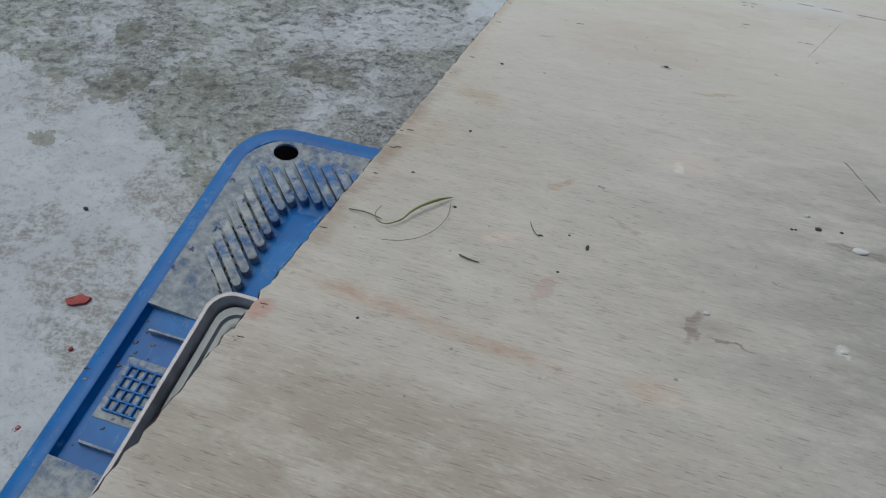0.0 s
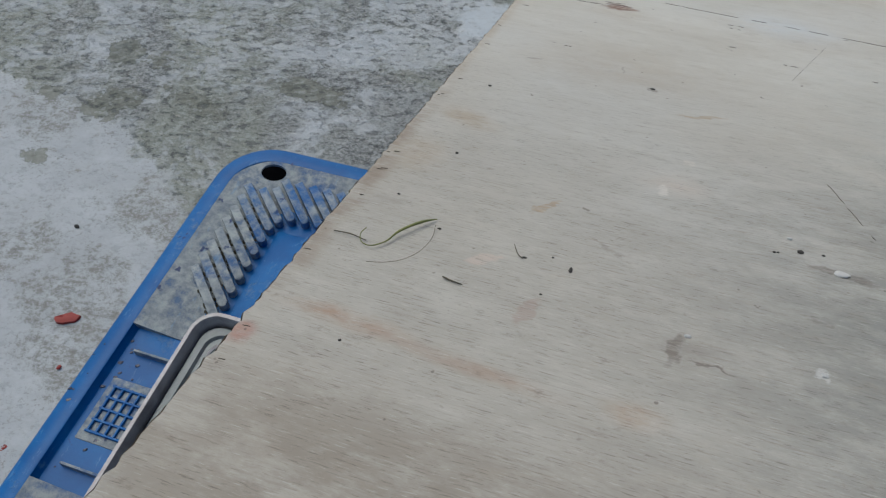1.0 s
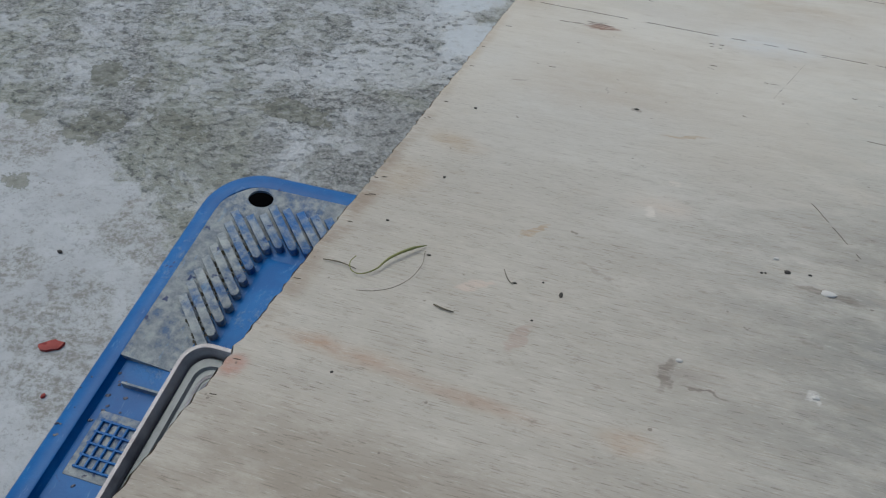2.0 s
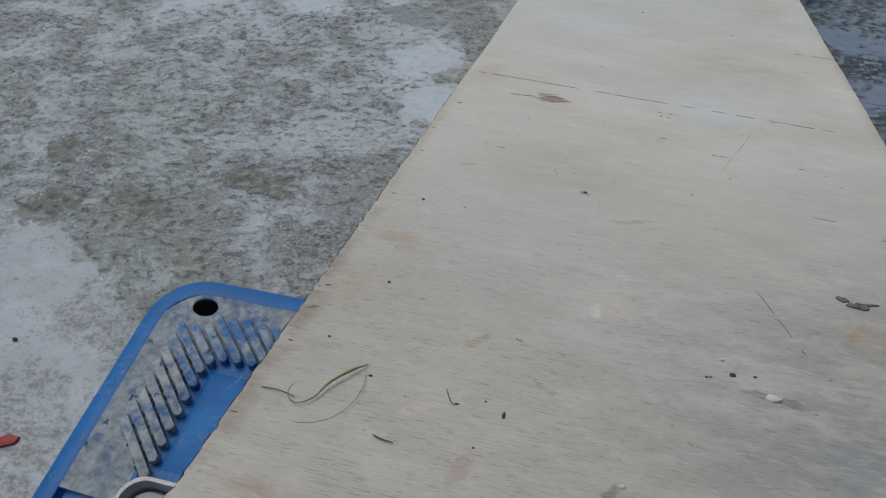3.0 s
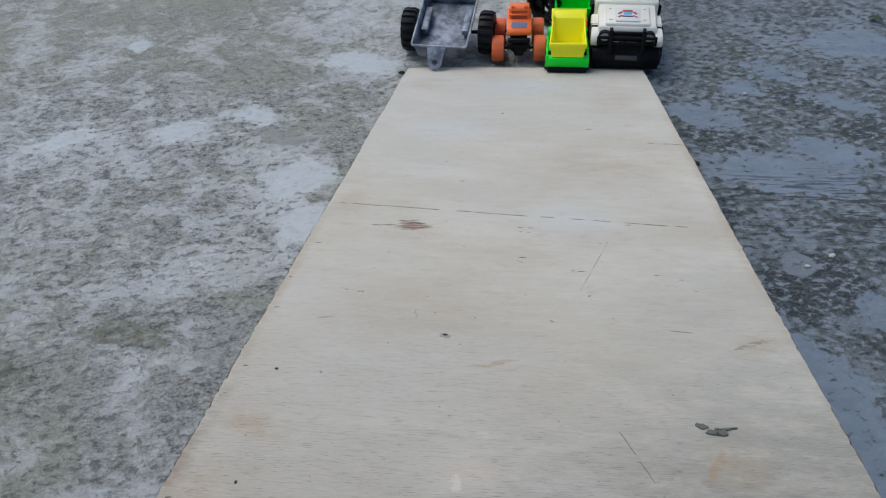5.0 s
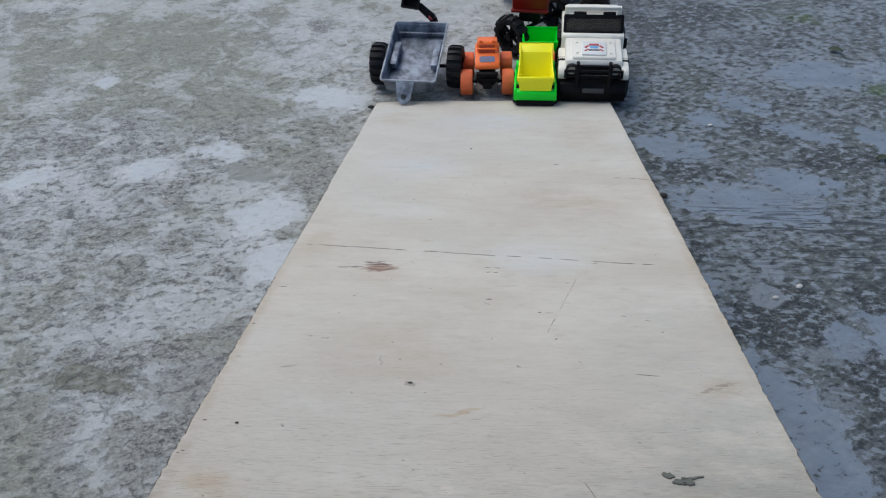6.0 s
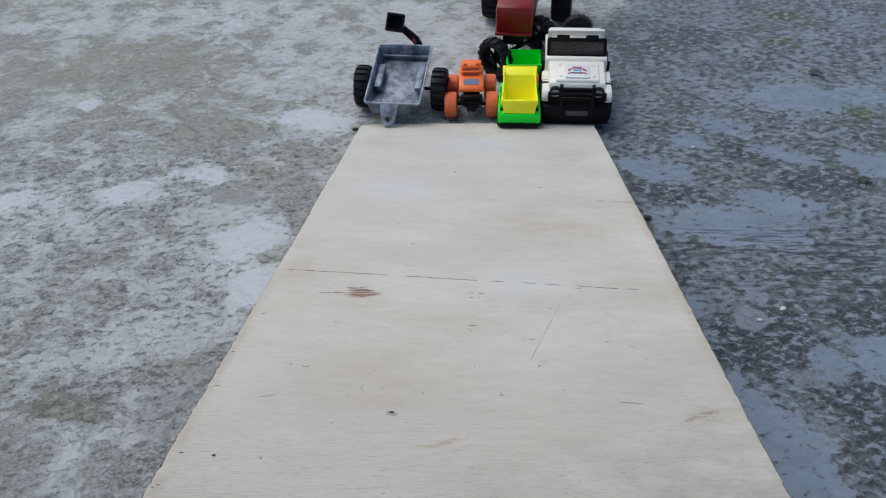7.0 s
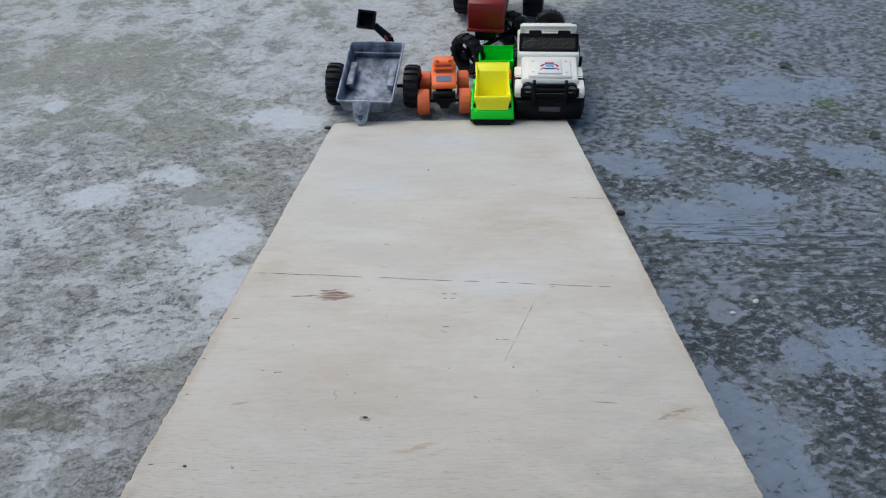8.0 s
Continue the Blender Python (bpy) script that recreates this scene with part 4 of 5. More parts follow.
def monster_car():
    ob = thing("monster_car", pose(0.1915, 0, 0, 0, 0, 1), "small orange toy buggy with fat orange wheels", "toy car", "parked toys")
    for s in (-1, 1):
        wheel(ob, (s * 0.036, 0.050, 0.0222), 0.0222, 0.0215, 12, 0.0002, M_ORANGE_TYRE, M_BLACK, label="fat orange wheel")
        wheel(ob, (s * 0.034, 0.112, 0.0222), 0.0222, 0.0215, 12, 0.0002, M_ORANGE_TYRE, M_BLACK, label="fat orange wheel")
        bm = B()
        rod(bm, (s * 0.013, 0.05, 0.03), (s * 0.022, 0.048, 0.02), 0.0022)
        rod(bm, (s * 0.012, 0.046, 0.042), (s * 0.021, 0.046, 0.022), 0.0028, 0.0018)
        part("shock", bm, M_BLACK, ob)
        bm = B()
        rod(bm, (s * 0.0195, 0.044, 0.022), (s * 0.0235, 0.044, 0.022), 0.002)
        part("bolt", bm, M_STEEL, ob, "bright steel bolt")
    bm = B()
    box(bm, (0, 0.085, 0.030), (0.030, 0.09, 0.016), 0.003)
    box(bm, (0, 0.040, 0.024), (0.016, 0.012, 0.016), 0.003)
    box(bm, (0, 0.037, 0.035), (0.034, 0.008, 0.006), 0.0018)
    box(bm, (0, 0.036, 0.046), (0.038, 0.008, 0.006), 0.0018)
    for x in (-0.009, 0.009):
        rod(bm, (x, 0.036, 0.046), (x, 0.04, 0.022), 0.0018)
    part("chassis", bm, M_BLACK, ob, "black plastic chassis and bumper")
    bm = B()
    rod(bm, (-0.034, 0.052, 0.0222), (0.034, 0.052, 0.0222), 0.0022)
    part("axle", bm, M_BLACK, ob)
    bm = B()
    rod(bm, (-0.034, 0.112, 0.0222), (0.034, 0.112, 0.0222), 0.0022)
    part("axle", bm, M_BLACK, ob)
    bm = B()
    prism(bm, [(0.044, 0.049), (0.042, 0.054), (0.047, 0.0595), (0.072, 0.066), (0.082, 0.066), (0.128, 0.058), (0.13, 0.044)], -0.0215, 0.0215, 0.0035)
    part("body", bm, M_ORANGE, ob, "bright orange bonnet and body")
    bm = B()
    prism(bm, [(0.073, 0.062), (0.080, 0.080), (0.085, 0.0825), (0.106, 0.080), (0.116, 0.062)], -0.0175, 0.0175, 0.0025)
    cab = part("cab", bm, M_ORANGE, ob)
    bm = B()
    prism(bm, [(0.0722, 0.0655), (0.0775, 0.0785), (0.0785, 0.0782), (0.0735, 0.0655)], -0.0135, 0.0135)
    part("windscreen", bm, M_ORANGE_DEEP, cab, "deep orange windscreen")
    bm = B()
    box(bm, (0, 0.075, 0.0725), (0.035, 0.004, 0.0032), 0.001)
    part("screen_bar", bm, M_ORANGE, cab)
    bm = B()
    loft(bm, [[(x, 0.057 + y, 0.0618 + y * 0.27 + dz) for x, y in rrect(0.027, 0.013, 0.004, 4)] for dz in (0.0, 0.0012)])
    part("bonnet_print", bm, plastic("blue_grey_print", (0.14, 0.16, 0.27), 0.5), ob, "smudged blue-grey print")
    for s in (-1, 1):
        bm = B()
        box(bm, (s * 0.011, 0.084, 0.0835), (0.006, 0.006, 0.003), 0.001)
        part("roof_lamp", bm, M_ORANGE, ob)
    return ob


monster_car()


def dump_truck(m):
    """Rear towards -y at y = 0; the bed's tall front wall leans over the cab."""
    ob = thing("dump_truck", m, "green and yellow plastic toy dump truck stopped at the ramp's foot", "toy truck", "parked toys")
    bm = B()
    prism(bm, [(-0.001, 0.0105), (-0.003, 0.022), (-0.002, 0.0275), (0.07, 0.0275), (0.074, 0.05), (0.086, 0.054), (0.096, 0.048), (0.104, 0.033), (0.116, 0.030), (0.118, 0.014), (0.10, 0.010)], -0.0335, 0.0335, 0.0018)
    part("body", bm, M_GREEN, ob, "bright green body and cab")
    for s in (-1, 1):
        bm = B()
        prism(bm, [(-0.001, 0.012), (-0.002, 0.024), (0.012, 0.028), (0.034, 0.028), (0.044, 0.020), (0.064, 0.020), (0.074, 0.028), (0.10, 0.027), (0.112, 0.016), (0.11, 0.012)], s * 0.0325, s * 0.0357, 0.0008)
        part("fender", bm, M_GREEN, ob)
        bm = B()
        prism(bm, [(-0.001, 0.022), (-0.002, 0.031), (0.010, 0.035), (0.07, 0.041), (0.096, 0.037), (0.10, 0.024)], s * 0.0318, s * 0.0352, 0.001)
        part("side_rail", bm, M_GREEN, ob)
        bm = B()
        prism(bm, [(0.078, 0.036), (0.078, 0.047), (0.086, 0.049), (0.094, 0.044), (0.097, 0.036)], s * 0.0332, s * 0.0341)
        part("side_window", bm, M_NAVY, ob, "black and white window sticker")
        for y in (0.023, 0.088):
            wheel(ob, (s * 0.0312, y, 0.0152), 0.0148, 0.0118, 18, 0.0007, M_RUBBER, M_BLACK)
    bm = B()
    prism(bm, [(0.0968, 0.046), (0.1035, 0.035), (0.1045, 0.0355), (0.098, 0.047)], -0.024, 0.024)
    part("windscreen", bm, M_NAVY, ob, "dark windscreen sticker")
    bm = B()
    box(bm, (0, 0.001, 0.0078), (0.064, 0.008, 0.009), 0.0018)
    box(bm, (0, 0.06, 0.0105), (0.05, 0.10, 0.007), 0.0018)
    part("underframe", bm, M_BLACK, ob, "black underframe and bumper")
    # the bed: floor, tail gate, scooped sides, raised front wall with a sloping lip
    t = 0.0016

    def side(y):
        """Height of the side's upper edge."""
        k = min(max((y - 0.004) / 0.062, 0), 1)
        return 0.0500 + 0.0335 * (0.3 * k + 0.7 * k ** 3)

    stations = list(np.linspace(0.001, 0.068, 14))
    bot, topw = 0.0255, 0.0300
    bm = B()
    box(bm, (0, 0.034, 0.0293), (0.052, 0.066, 0.002), 0.0005)
    bed = part("dump_bed", bm, M_YELLOW, ob, "bright yellow open dump bed")

    def half(y):
        return topw - 0.0035 * y / 0.068

    for s in (-1, 1):
        bm = B()
        out_lo = [(s * bot, y, 0.0285) for y in stations]
        out_hi = [(s * half(y), y, side(y)) for y in stations]
        in_lo = [(s * (bot - t), y, 0.0285) for y in stations]
        in_hi = [(s * (half(y) - t), y, side(y)) for y in stations]
        for j in range(len(stations) - 1):
            for a, b in ((out_lo, out_hi), (in_lo, in_hi), (out_hi, in_hi), (in_lo, out_lo)):
                bm.faces.new([bm.verts.new(p) for p in (a[j], a[j + 1], b[j + 1], b[j])])
        for j in (0, -1):
            bm.faces.new([bm.verts.new(p) for p in (out_lo[j], out_hi[j], in_hi[j], in_lo[j])])
        bmesh.ops.remove_doubles(bm, verts=bm.verts[:], dist=0.00002)
        part("side_panel", bm, M_YELLOW, bed)
    for s in (-1, 1):
        bm = B()
        for ya, yb in zip(stations, stations[1:]):
            rod(bm, (s * (half(ya) - 0.0005), ya, side(ya)), (s * (half(yb) - 0.0005), yb, side(yb)), 0.0014, seg=8)
        part("bed_rim", bm, M_YELLOW, bed)
        bm = B()
        for ya, yb in zip(stations, stations[1:]):
            ha, hb = 0.030 + 0.62 * (side(ya) - 0.030), 0.030 + 0.62 * (side(yb) - 0.030)
            rod(bm, (s * 0.0274, ya, ha), (s * 0.0274, yb, hb), 0.0008, seg=6)
        part("bed_crease", bm, M_YELLOW, bed)
    bm = B()
    gate = [[(x * k, y, z) for x, y, z in ((-bot, y0, 0.0285), (bot, y0, 0.0285), (topw, y0, 0.0510), (-topw, y0, 0.0510))] for y0, k in ((0.0, 1), (0.0018, 1))]
    loft(bm, gate)
    rod(bm, (-topw, 0.0009, 0.0510), (topw, 0.0009, 0.0510), 0.0013, seg=8)
    part("tailgate", bm, M_YELLOW, bed)
    bm = B()
    box(bm, (0, -0.0008, 0.0478), (2 * topw + 0.0014, 0.0036, 0.0072), 0.0009)
    part("gate_band", bm, M_YELLOW, bed)
    bm = B()
    prism(bm, [(0.056, 0.0285), (0.0578, 0.0285), (0.0655, 0.073), (0.079, 0.083), (0.0785, 0.0848), (0.0640, 0.0745)], -0.0268, 0.0268, 0.0006)
    part("front_wall", bm, M_YELLOW, bed)
    bm = B()
    prism(bm, [(0.0638, 0.0725), (0.0785, 0.0855), (0.0805, 0.0845), (0.066, 0.071)], -0.0292, -0.0262, 0.0006)
    prism(bm, [(0.0638, 0.0725), (0.0785, 0.0855), (0.0805, 0.0845), (0.066, 0.071)], 0.0262, 0.0292, 0.0006)
    rod(bm, (-0.0292, 0.0795, 0.0845), (0.0292, 0.0795, 0.0845), 0.0015, seg=8)
    part("canopy_lip", bm, M_YELLOW, bed)
    return ob


dump_truck(Matrix.Translation((0.2712, -0.026, 0.0187)) @ Matrix.Rotation(radians(-2.0), 4, "Z") @ Matrix.Rotation(radians(-12), 4, "X"))


def box_truck():
    """The toy that the dump truck has run into: orange cab, green open box."""
    ob = thing("box_truck", pose(0.2845, 0.102, 0, 0, 0, -2), "toy truck with an orange cab and an open green box", "toy truck", "parked toys")
    bm = B()
    prism(bm, [(0.0, 0.006), (-0.003, 0.02), (0.002, 0.036), (0.010, 0.043), (0.026, 0.043), (0.028, 0.006)], -0.026, 0.026, 0.004)
    part("cab", bm, M_ORANGE, ob, "rounded orange cab")
    for x in (-0.012, 0.012):
        bm = B()
        loft(bm, [[(x + 0.007 * math.cos(a), y, 0.030 + 0.005 * math.sin(a)) for a in np.linspace(0, 2 * math.pi, 14, endpoint=False)] for y in (0.002, -0.0022)])
        part("front_print", bm, M_STICK_BLUE, ob, "pale blue printed shape")
    bm = B()
    loft(bm, [[(x, y, 0.018 + z) for x, z in rrect(0.024, 0.010, 0.005, 4)] for y in (0.0, -0.0042)])
    part("front_print", bm, M_STICK_BLUE, ob, "pale blue printed shape")
    bm = B()
    ring = lambda i, y0, y1, z: [(x, y, z) for x, y in rrect(0.066 - 2 * i, y1 - y0 - 2 * i, 0.003, 3, 0, (y0 + y1) / 2)]  # noqa: E731
    loft(bm, [ring(0.006, 0.032, 0.088, 0.014), ring(0.001, 0.030, 0.09, 0.052), ring(0.0, 0.03, 0.09, 0.0545), ring(0.0025, 0.03, 0.09, 0.0545), ring(0.0035, 0.03, 0.09, 0.048), ring(0.0045, 0.03, 0.09, 0.048), ring(0.0075, 0.032, 0.088, 0.018)])
    part("open_box", bm, M_GREEN, ob, "bright green open box")
    for s in (-1, 1):
        for y in (0.015, 0.075):
            wheel(ob, (s * 0.0255, y, 0.0125), 0.012, 0.009, 16, 0.0005, M_RUBBER, M_BLACK)
    return ob


box_truck()


def jeep():
    ob = thing("toy_jeep", pose(0.3675, -0.004, 0, 0, 0, -3.2), "cream-white toy off-road car with black bull bar", "toy car", "parked toys")
    bm = B()
    box(bm, (0, 0.115, 0.042), (0.106, 0.17, 0.03), 0.004)
    prism(bm, [(0.024, 0.05), (0.026, 0.074), (0.032, 0.078), (0.098, 0.083), (0.10, 0.05)], -0.0475, 0.0475, 0.004)
    prism(bm, [(0.096, 0.05), (0.096, 0.086), (0.104, 0.088), (0.2, 0.083), (0.204, 0.05)], -0.053, 0.053, 0.003)
    body = part("body", bm, M_WHITE, ob, "cream-white body")
    bm = B()
    prism(bm, [(0.030, 0.077), (0.033, 0.0815), (0.086, 0.0855), (0.089, 0.08)], -0.036, 0.036, 0.0015)
    bonnet = part("bonnet", bm, M_WHITE, ob)
    for x, y in ((-0.028, 0.044), (0.028, 0.044), (-0.028, 0.076), (0.028, 0.076)):
        bm = B()
        lathe(bm, [(0.0001, 0.0), (0.0028, 0.0), (0.0024, 0.0012), (0.0001, 0.0014)], 12, Matrix.Translation((x, y, 0.0822 + (y - 0.04) * 0.075)) @ Matrix.Rotation(radians(-90), 4, "Y"), False)
        part("bonnet_bolt", bm, M_WHITE, bonnet)
    slope = Matrix.Translation((0, 0.056, 0.0842)) @ Matrix.Rotation(radians(4.3), 4, "X")
    bm = B()
    box(bm, (0, 0, 0), (0.040, 0.040, 0.003), 0.001, slope)
    plaque = part("plaque", bm, M_LABEL, bonnet, "raised white plaque with a printed badge")
    for dx, dy, w, h, turn, mat in ((0, 0.009, 0.016, 0.006, 0, M_STICK_RED), (0, 0.002, 0.014, 0.008, 0, M_STICK_BLUE), (-0.012, 0.003, 0.009, 0.004, 50, M_STICK_RED), (0.012, 0.003, 0.009, 0.004, -50, M_STICK_RED),
                                    (0, -0.007, 0.018, 0.0035, 0, M_NAVY), (-0.012, -0.007, 0.009, 0.003, 35, M_STICK_RED), (0.012, -0.007, 0.009, 0.003, -35, M_STICK_RED)):
        bm = B()
        box(bm, (0, 0, 0), (w, h, 0.0006), 0.0002, slope @ Matrix.Translation((dx, dy, 0.0017)) @ Matrix.Rotation(radians(turn), 4, "Z"))
        part("badge_shape", bm, mat, plaque)
    for s in (-1, 1):
        bm = B()
        prism(bm, [(0.012, 0.050), (0.010, 0.060), (0.018, 0.068), (0.088, 0.068), (0.096, 0.058), (0.096, 0.046), (0.086, 0.046), (0.078, 0.056), (0.030, 0.056), (0.02, 0.048)], s * 0.044, s * 0.0585, 0.003)
        part("front_wing", bm, M_WHITE, ob)
        bm = B()
        lathe(bm, [(0.0001, -0.003), (0.008, -0.003), (0.009, 0.0), (0.0075, 0.003), (0.0001, 0.002)], 16, Matrix.Translation((s * 0.036, 0.022, 0.063)) @ Matrix.Rotation(radians(-90), 4, "Z"), False)
        lamp = part("headlight", bm, M_WHITE, ob, "round pale headlight")
        bm = B()
        lathe(bm, [(0.0085, -0.002), (0.0108, -0.002), (0.0108, 0.006), (0.0085, 0.006)], 18, Matrix.Translation((s * 0.036, 0.022, 0.063)) @ Matrix.Rotation(radians(-90), 4, "Z"))
        part("lamp_ring", bm, M_BLACK, lamp)
        for y in (0.047, 0.165):
            wheel(ob, (s * 0.050, y, 0.0345), 0.033, 0.021, 20, 0.0016, M_RUBBER, M_BLACK, 5)
        bm = B()
        box(bm, (s * 0.0565, 0.108, 0.068), (0.006, 0.006, 0.018), 0.002)
        part("mirror", bm, M_BLACK, ob)
    bm = B()
    box(bm, (0, 0.022, 0.063), (0.064, 0.006, 0.017), 0.002)
    part("grille", bm, M_BLACK, ob)
    bm = B()
    prism(bm, [(0.004, 0.014), (-0.002, 0.034), (0.005, 0.047), (0.022, 0.049), (0.03, 0.03), (0.02, 0.010)], -0.0555, 0.0555, 0.003)
    part("bumper", bm, M_BLACK, ob, "heavy black bumper")
    bm = B()
    box(bm, (0.001, -0.001, 0.037), (0.036, 0.004, 0.008), 0.0012)
    part("winch_plate", bm, plastic("dark_grey_plastic", (0.045, 0.047, 0.055), 0.4), ob, "dark grey plate")
    bm = B()
    for z in (0.058, 0.068):
        rod(bm, (-0.046, 0.008, z), (0.046, 0.008, z), 0.0026)
    for s in (-1, 1):
        rod(bm, (s * 0.046, 0.008, 0.0555), (s * 0.046, 0.008, 0.0705), 0.0026)
        rod(bm, (s * 0.0265, 0.004, 0.03), (s * 0.0265, 0.004, 0.080), 0.0034)
        rod(bm, (s * 0.0265, 0.004, 0.080), (s * 0.0265, 0.014, 0.081), 0.0034, 0.003)
        rod(bm, (s * 0.048, 0.004, 0.042), (s * 0.034, 0.001, 0.034), 0.0016)
    part("bull_bar", bm, M_BLACK, ob, "black tubular bull bar")
    # folded black mesh screen and pale roll frame
    ms = Matrix.Translation((0, 0.107, 0.088)) @ Matrix.Rotation(radians(55), 4, "X")
    bm = B()
    for x in (-0.0485, 0.0485):
        box(bm, (x, 0.013, 0), (0.006, 0.029, 0.005), 0.0015, ms)
    for y in (-0.001, 0.026):
        box(bm, (0, y, 0), (0.101, 0.007, 0.005), 0.0015, ms)
    for x in (-0.024, 0.026):
        box(bm, (x, 0.031, 0), (0.022, 0.007, 0.005), 0.0018, ms)
    screen = part("screen_frame", bm, M_BLACK, ob, "black meshed screen frame")
    bm = B()
    lo, hi, hgt = -0.0465, 0.0465, 0.025
    for i in range(-8, 19):
        for s in (-1, 1):
            xa = -0.049 + 0.0055 * i
            pts = []
            for k in (0.0, 1.0):
                x = xa + 0.031 * (k if s > 0 else 1 - k)
                pts.append([x, hgt * k])
            (x0, y0), (x1, y1) = pts
            cut = []
            for x, y in pts:
                xc = min(max(x, lo), hi)
                cut.append((xc, y0 + (y1 - y0) * (xc - x0) / (x1 - x0)))
            if abs(cut[0][0] - cut[1][0]) > 0.002:
                rod(bm, ms @ Vector((*cut[0], 0.0005 * s)), ms @ Vector((*cut[1], 0.0005 * s)), 0.0015, seg=5)
    part("mesh", bm, M_BLACK, screen)
    bm = B()
    for s in (-1, 1):
        box(bm, (s * 0.0455, 0.155, 0.0955), (0.008, 0.008, 0.033), 0.002)
    box(bm, (0, 0.155, 0.1095), (0.099, 0.009, 0.007), 0.002)
    part("roll_frame", bm, M_WHITE, ob, "cream-white roll frame")
    bm = B()
    box(bm, (0, 0.19, 0.088), (0.09, 0.004, 0.022), 0.001)
    part("seat_back", bm, M_WHITE, ob)
    bm = B()
    tyre(bm, 0.027, 0.018, 20, 0.0012, Matrix.Translation((0.006, 0.217, 0.084)) @ Matrix.Rotation(radians(90), 4, "Z"))
    spare = part("spare_wheel", bm, M_RUBBER, ob)
    bm = B()
    lathe(bm, [(0.0001, -0.005), (0.015, -0.005), (0.016, 0.006), (0.0001, 0.007)], 16, Matrix.Translation((0.006, 0.217, 0.084)) @ Matrix.Rotation(radians(90), 4, "Z"), False)
    part("spare_rim", bm, M_BLACK, spare)
    bm = B()
    box(bm, (0, 0.11, 0.026), (0.08, 0.18, 0.014), 0.002)
    rod(bm, (-0.05, 0.047, 0.0345), (0.05, 0.047, 0.0345), 0.003)
    rod(bm, (-0.05, 0.165, 0.0345), (0.05, 0.165, 0.0345), 0.003)
    part("chassis", bm, M_BLACK, ob)
    return ob


jeep()


def tractor():
    """Nose towards -y, front axle swung to its left."""
    ob = thing("toy_tractor", pose(0.2665, 0.203, 0, 0, 0, -8), "dark red toy tractor with large black spoked wheels", "toy tractor", "parked toys")
    bm = B()
    prism(bm, [(0.0, 0.078), (-0.002, 0.124), (0.004, 0.133), (0.14, 0.148), (0.145, 0.080)], -0.0335, 0.0335, 0.006)
    part("bonnet", bm, M_RED, ob, "glossy dark red bonnet")
    bm = B()
    box(bm, (0, 0.002, 0.0795), (0.069, 0.012, 0.006), 0.0022)
    part("nose_trim", bm, M_RED, ob)
    bm = B()
    box(bm, (0, 0.08, 0.072), (0.04, 0.16, 0.03), 0.004)
    box(bm, (0, 0.215, 0.085), (0.05, 0.13, 0.06), 0.005)
    part("chassis", bm, M_BLACK, ob)
    bm = B()
    box(bm, (0, 0.20, 0.13), (0.09, 0.10, 0.03), 0.006)
    for s in (-1, 1):
        prism(bm, [(0.19, 0.115), (0.205, 0.14), (0.25, 0.152), (0.295, 0.14), (0.31, 0.115), (0.295, 0.13), (0.25, 0.143), (0.205, 0.13)], s * 0.048, s * 0.092, 0.001)
    part("rear_body", bm, M_RED, ob, "dark red rear body and mudguards")
    ax = Matrix.Translation((0.008, 0.034, 0.0385)) @ Matrix.Rotation(radians(53), 4, "Z")
    bm = B()
    rod(bm, ax @ Vector((-0.06, 0, 0)), ax @ Vector((0.06, 0, 0)), 0.004)
    rod(bm, ax @ Vector((0, 0, 0)), ax @ Vector((0, 0, 0.04)), 0.006)
    part("front_axle", bm, M_BLACK, ob)
    for s in (-1, 1):
        c = ax @ Vector((s * 0.064, 0, 0))
        wheel(ob, c, 0.0352, 0.023, 15, 0.0036, M_RUBBER, M_BLACK, 6, Matrix.Rotation(radians(53), 4, "Z"), "black lugged front wheel", 0.74)
    for s in (-1, 1):
        wheel(ob, (0.004 + s * 0.073, 0.25, 0.058), 0.0545, 0.042, 18, 0.0045, M_RUBBER, M_BLACK, 6, None, "large black lugged rear wheel", 0.66)
    bm = B()
    rod(bm, (-0.08, 0.25, 0.058), (0.08, 0.25, 0.058), 0.005)
    part("rear_axle", bm, M_BLACK, ob)
    bm = B()
    rod(bm, (-0.005, 0.01, 0.083), (-0.004, 0.03, 0.04), 0.0012)
    part("steering_rod", bm, M_STEEL, ob, "thin bright rod")
    return ob


tractor()


# ---- small litter ----
def on_ramp(x, y, lift=0.0):
    return RAMP @ Matrix.Translation((x, y, lift))


def crumb(name, m, size, mat, label, category, seed, flat=0.6):
    """A small uneven lump resting on what lies under it."""
    rng = random.Random(seed)
    bm = B()
    bmesh.ops.create_icosphere(bm, subdivisions=2, radius=1.0)
    for v in bm.verts:
        k = 1 + 0.35 * noise.noise(v.co * 1.6 + Vector((seed * 3.1, 0, 0))) + rng.uniform(-0.06, 0.06)
        v.co = Vector((v.co.x * size[0] * k, v.co.y * size[1] * k, max(v.co.z * size[2] * k, -size[2] * 0.5) + size[2] * 0.5))
    ob = part(name, bm, mat, smooth=60)
    ob.matrix_world = m
    return tagged(ob, label, category)


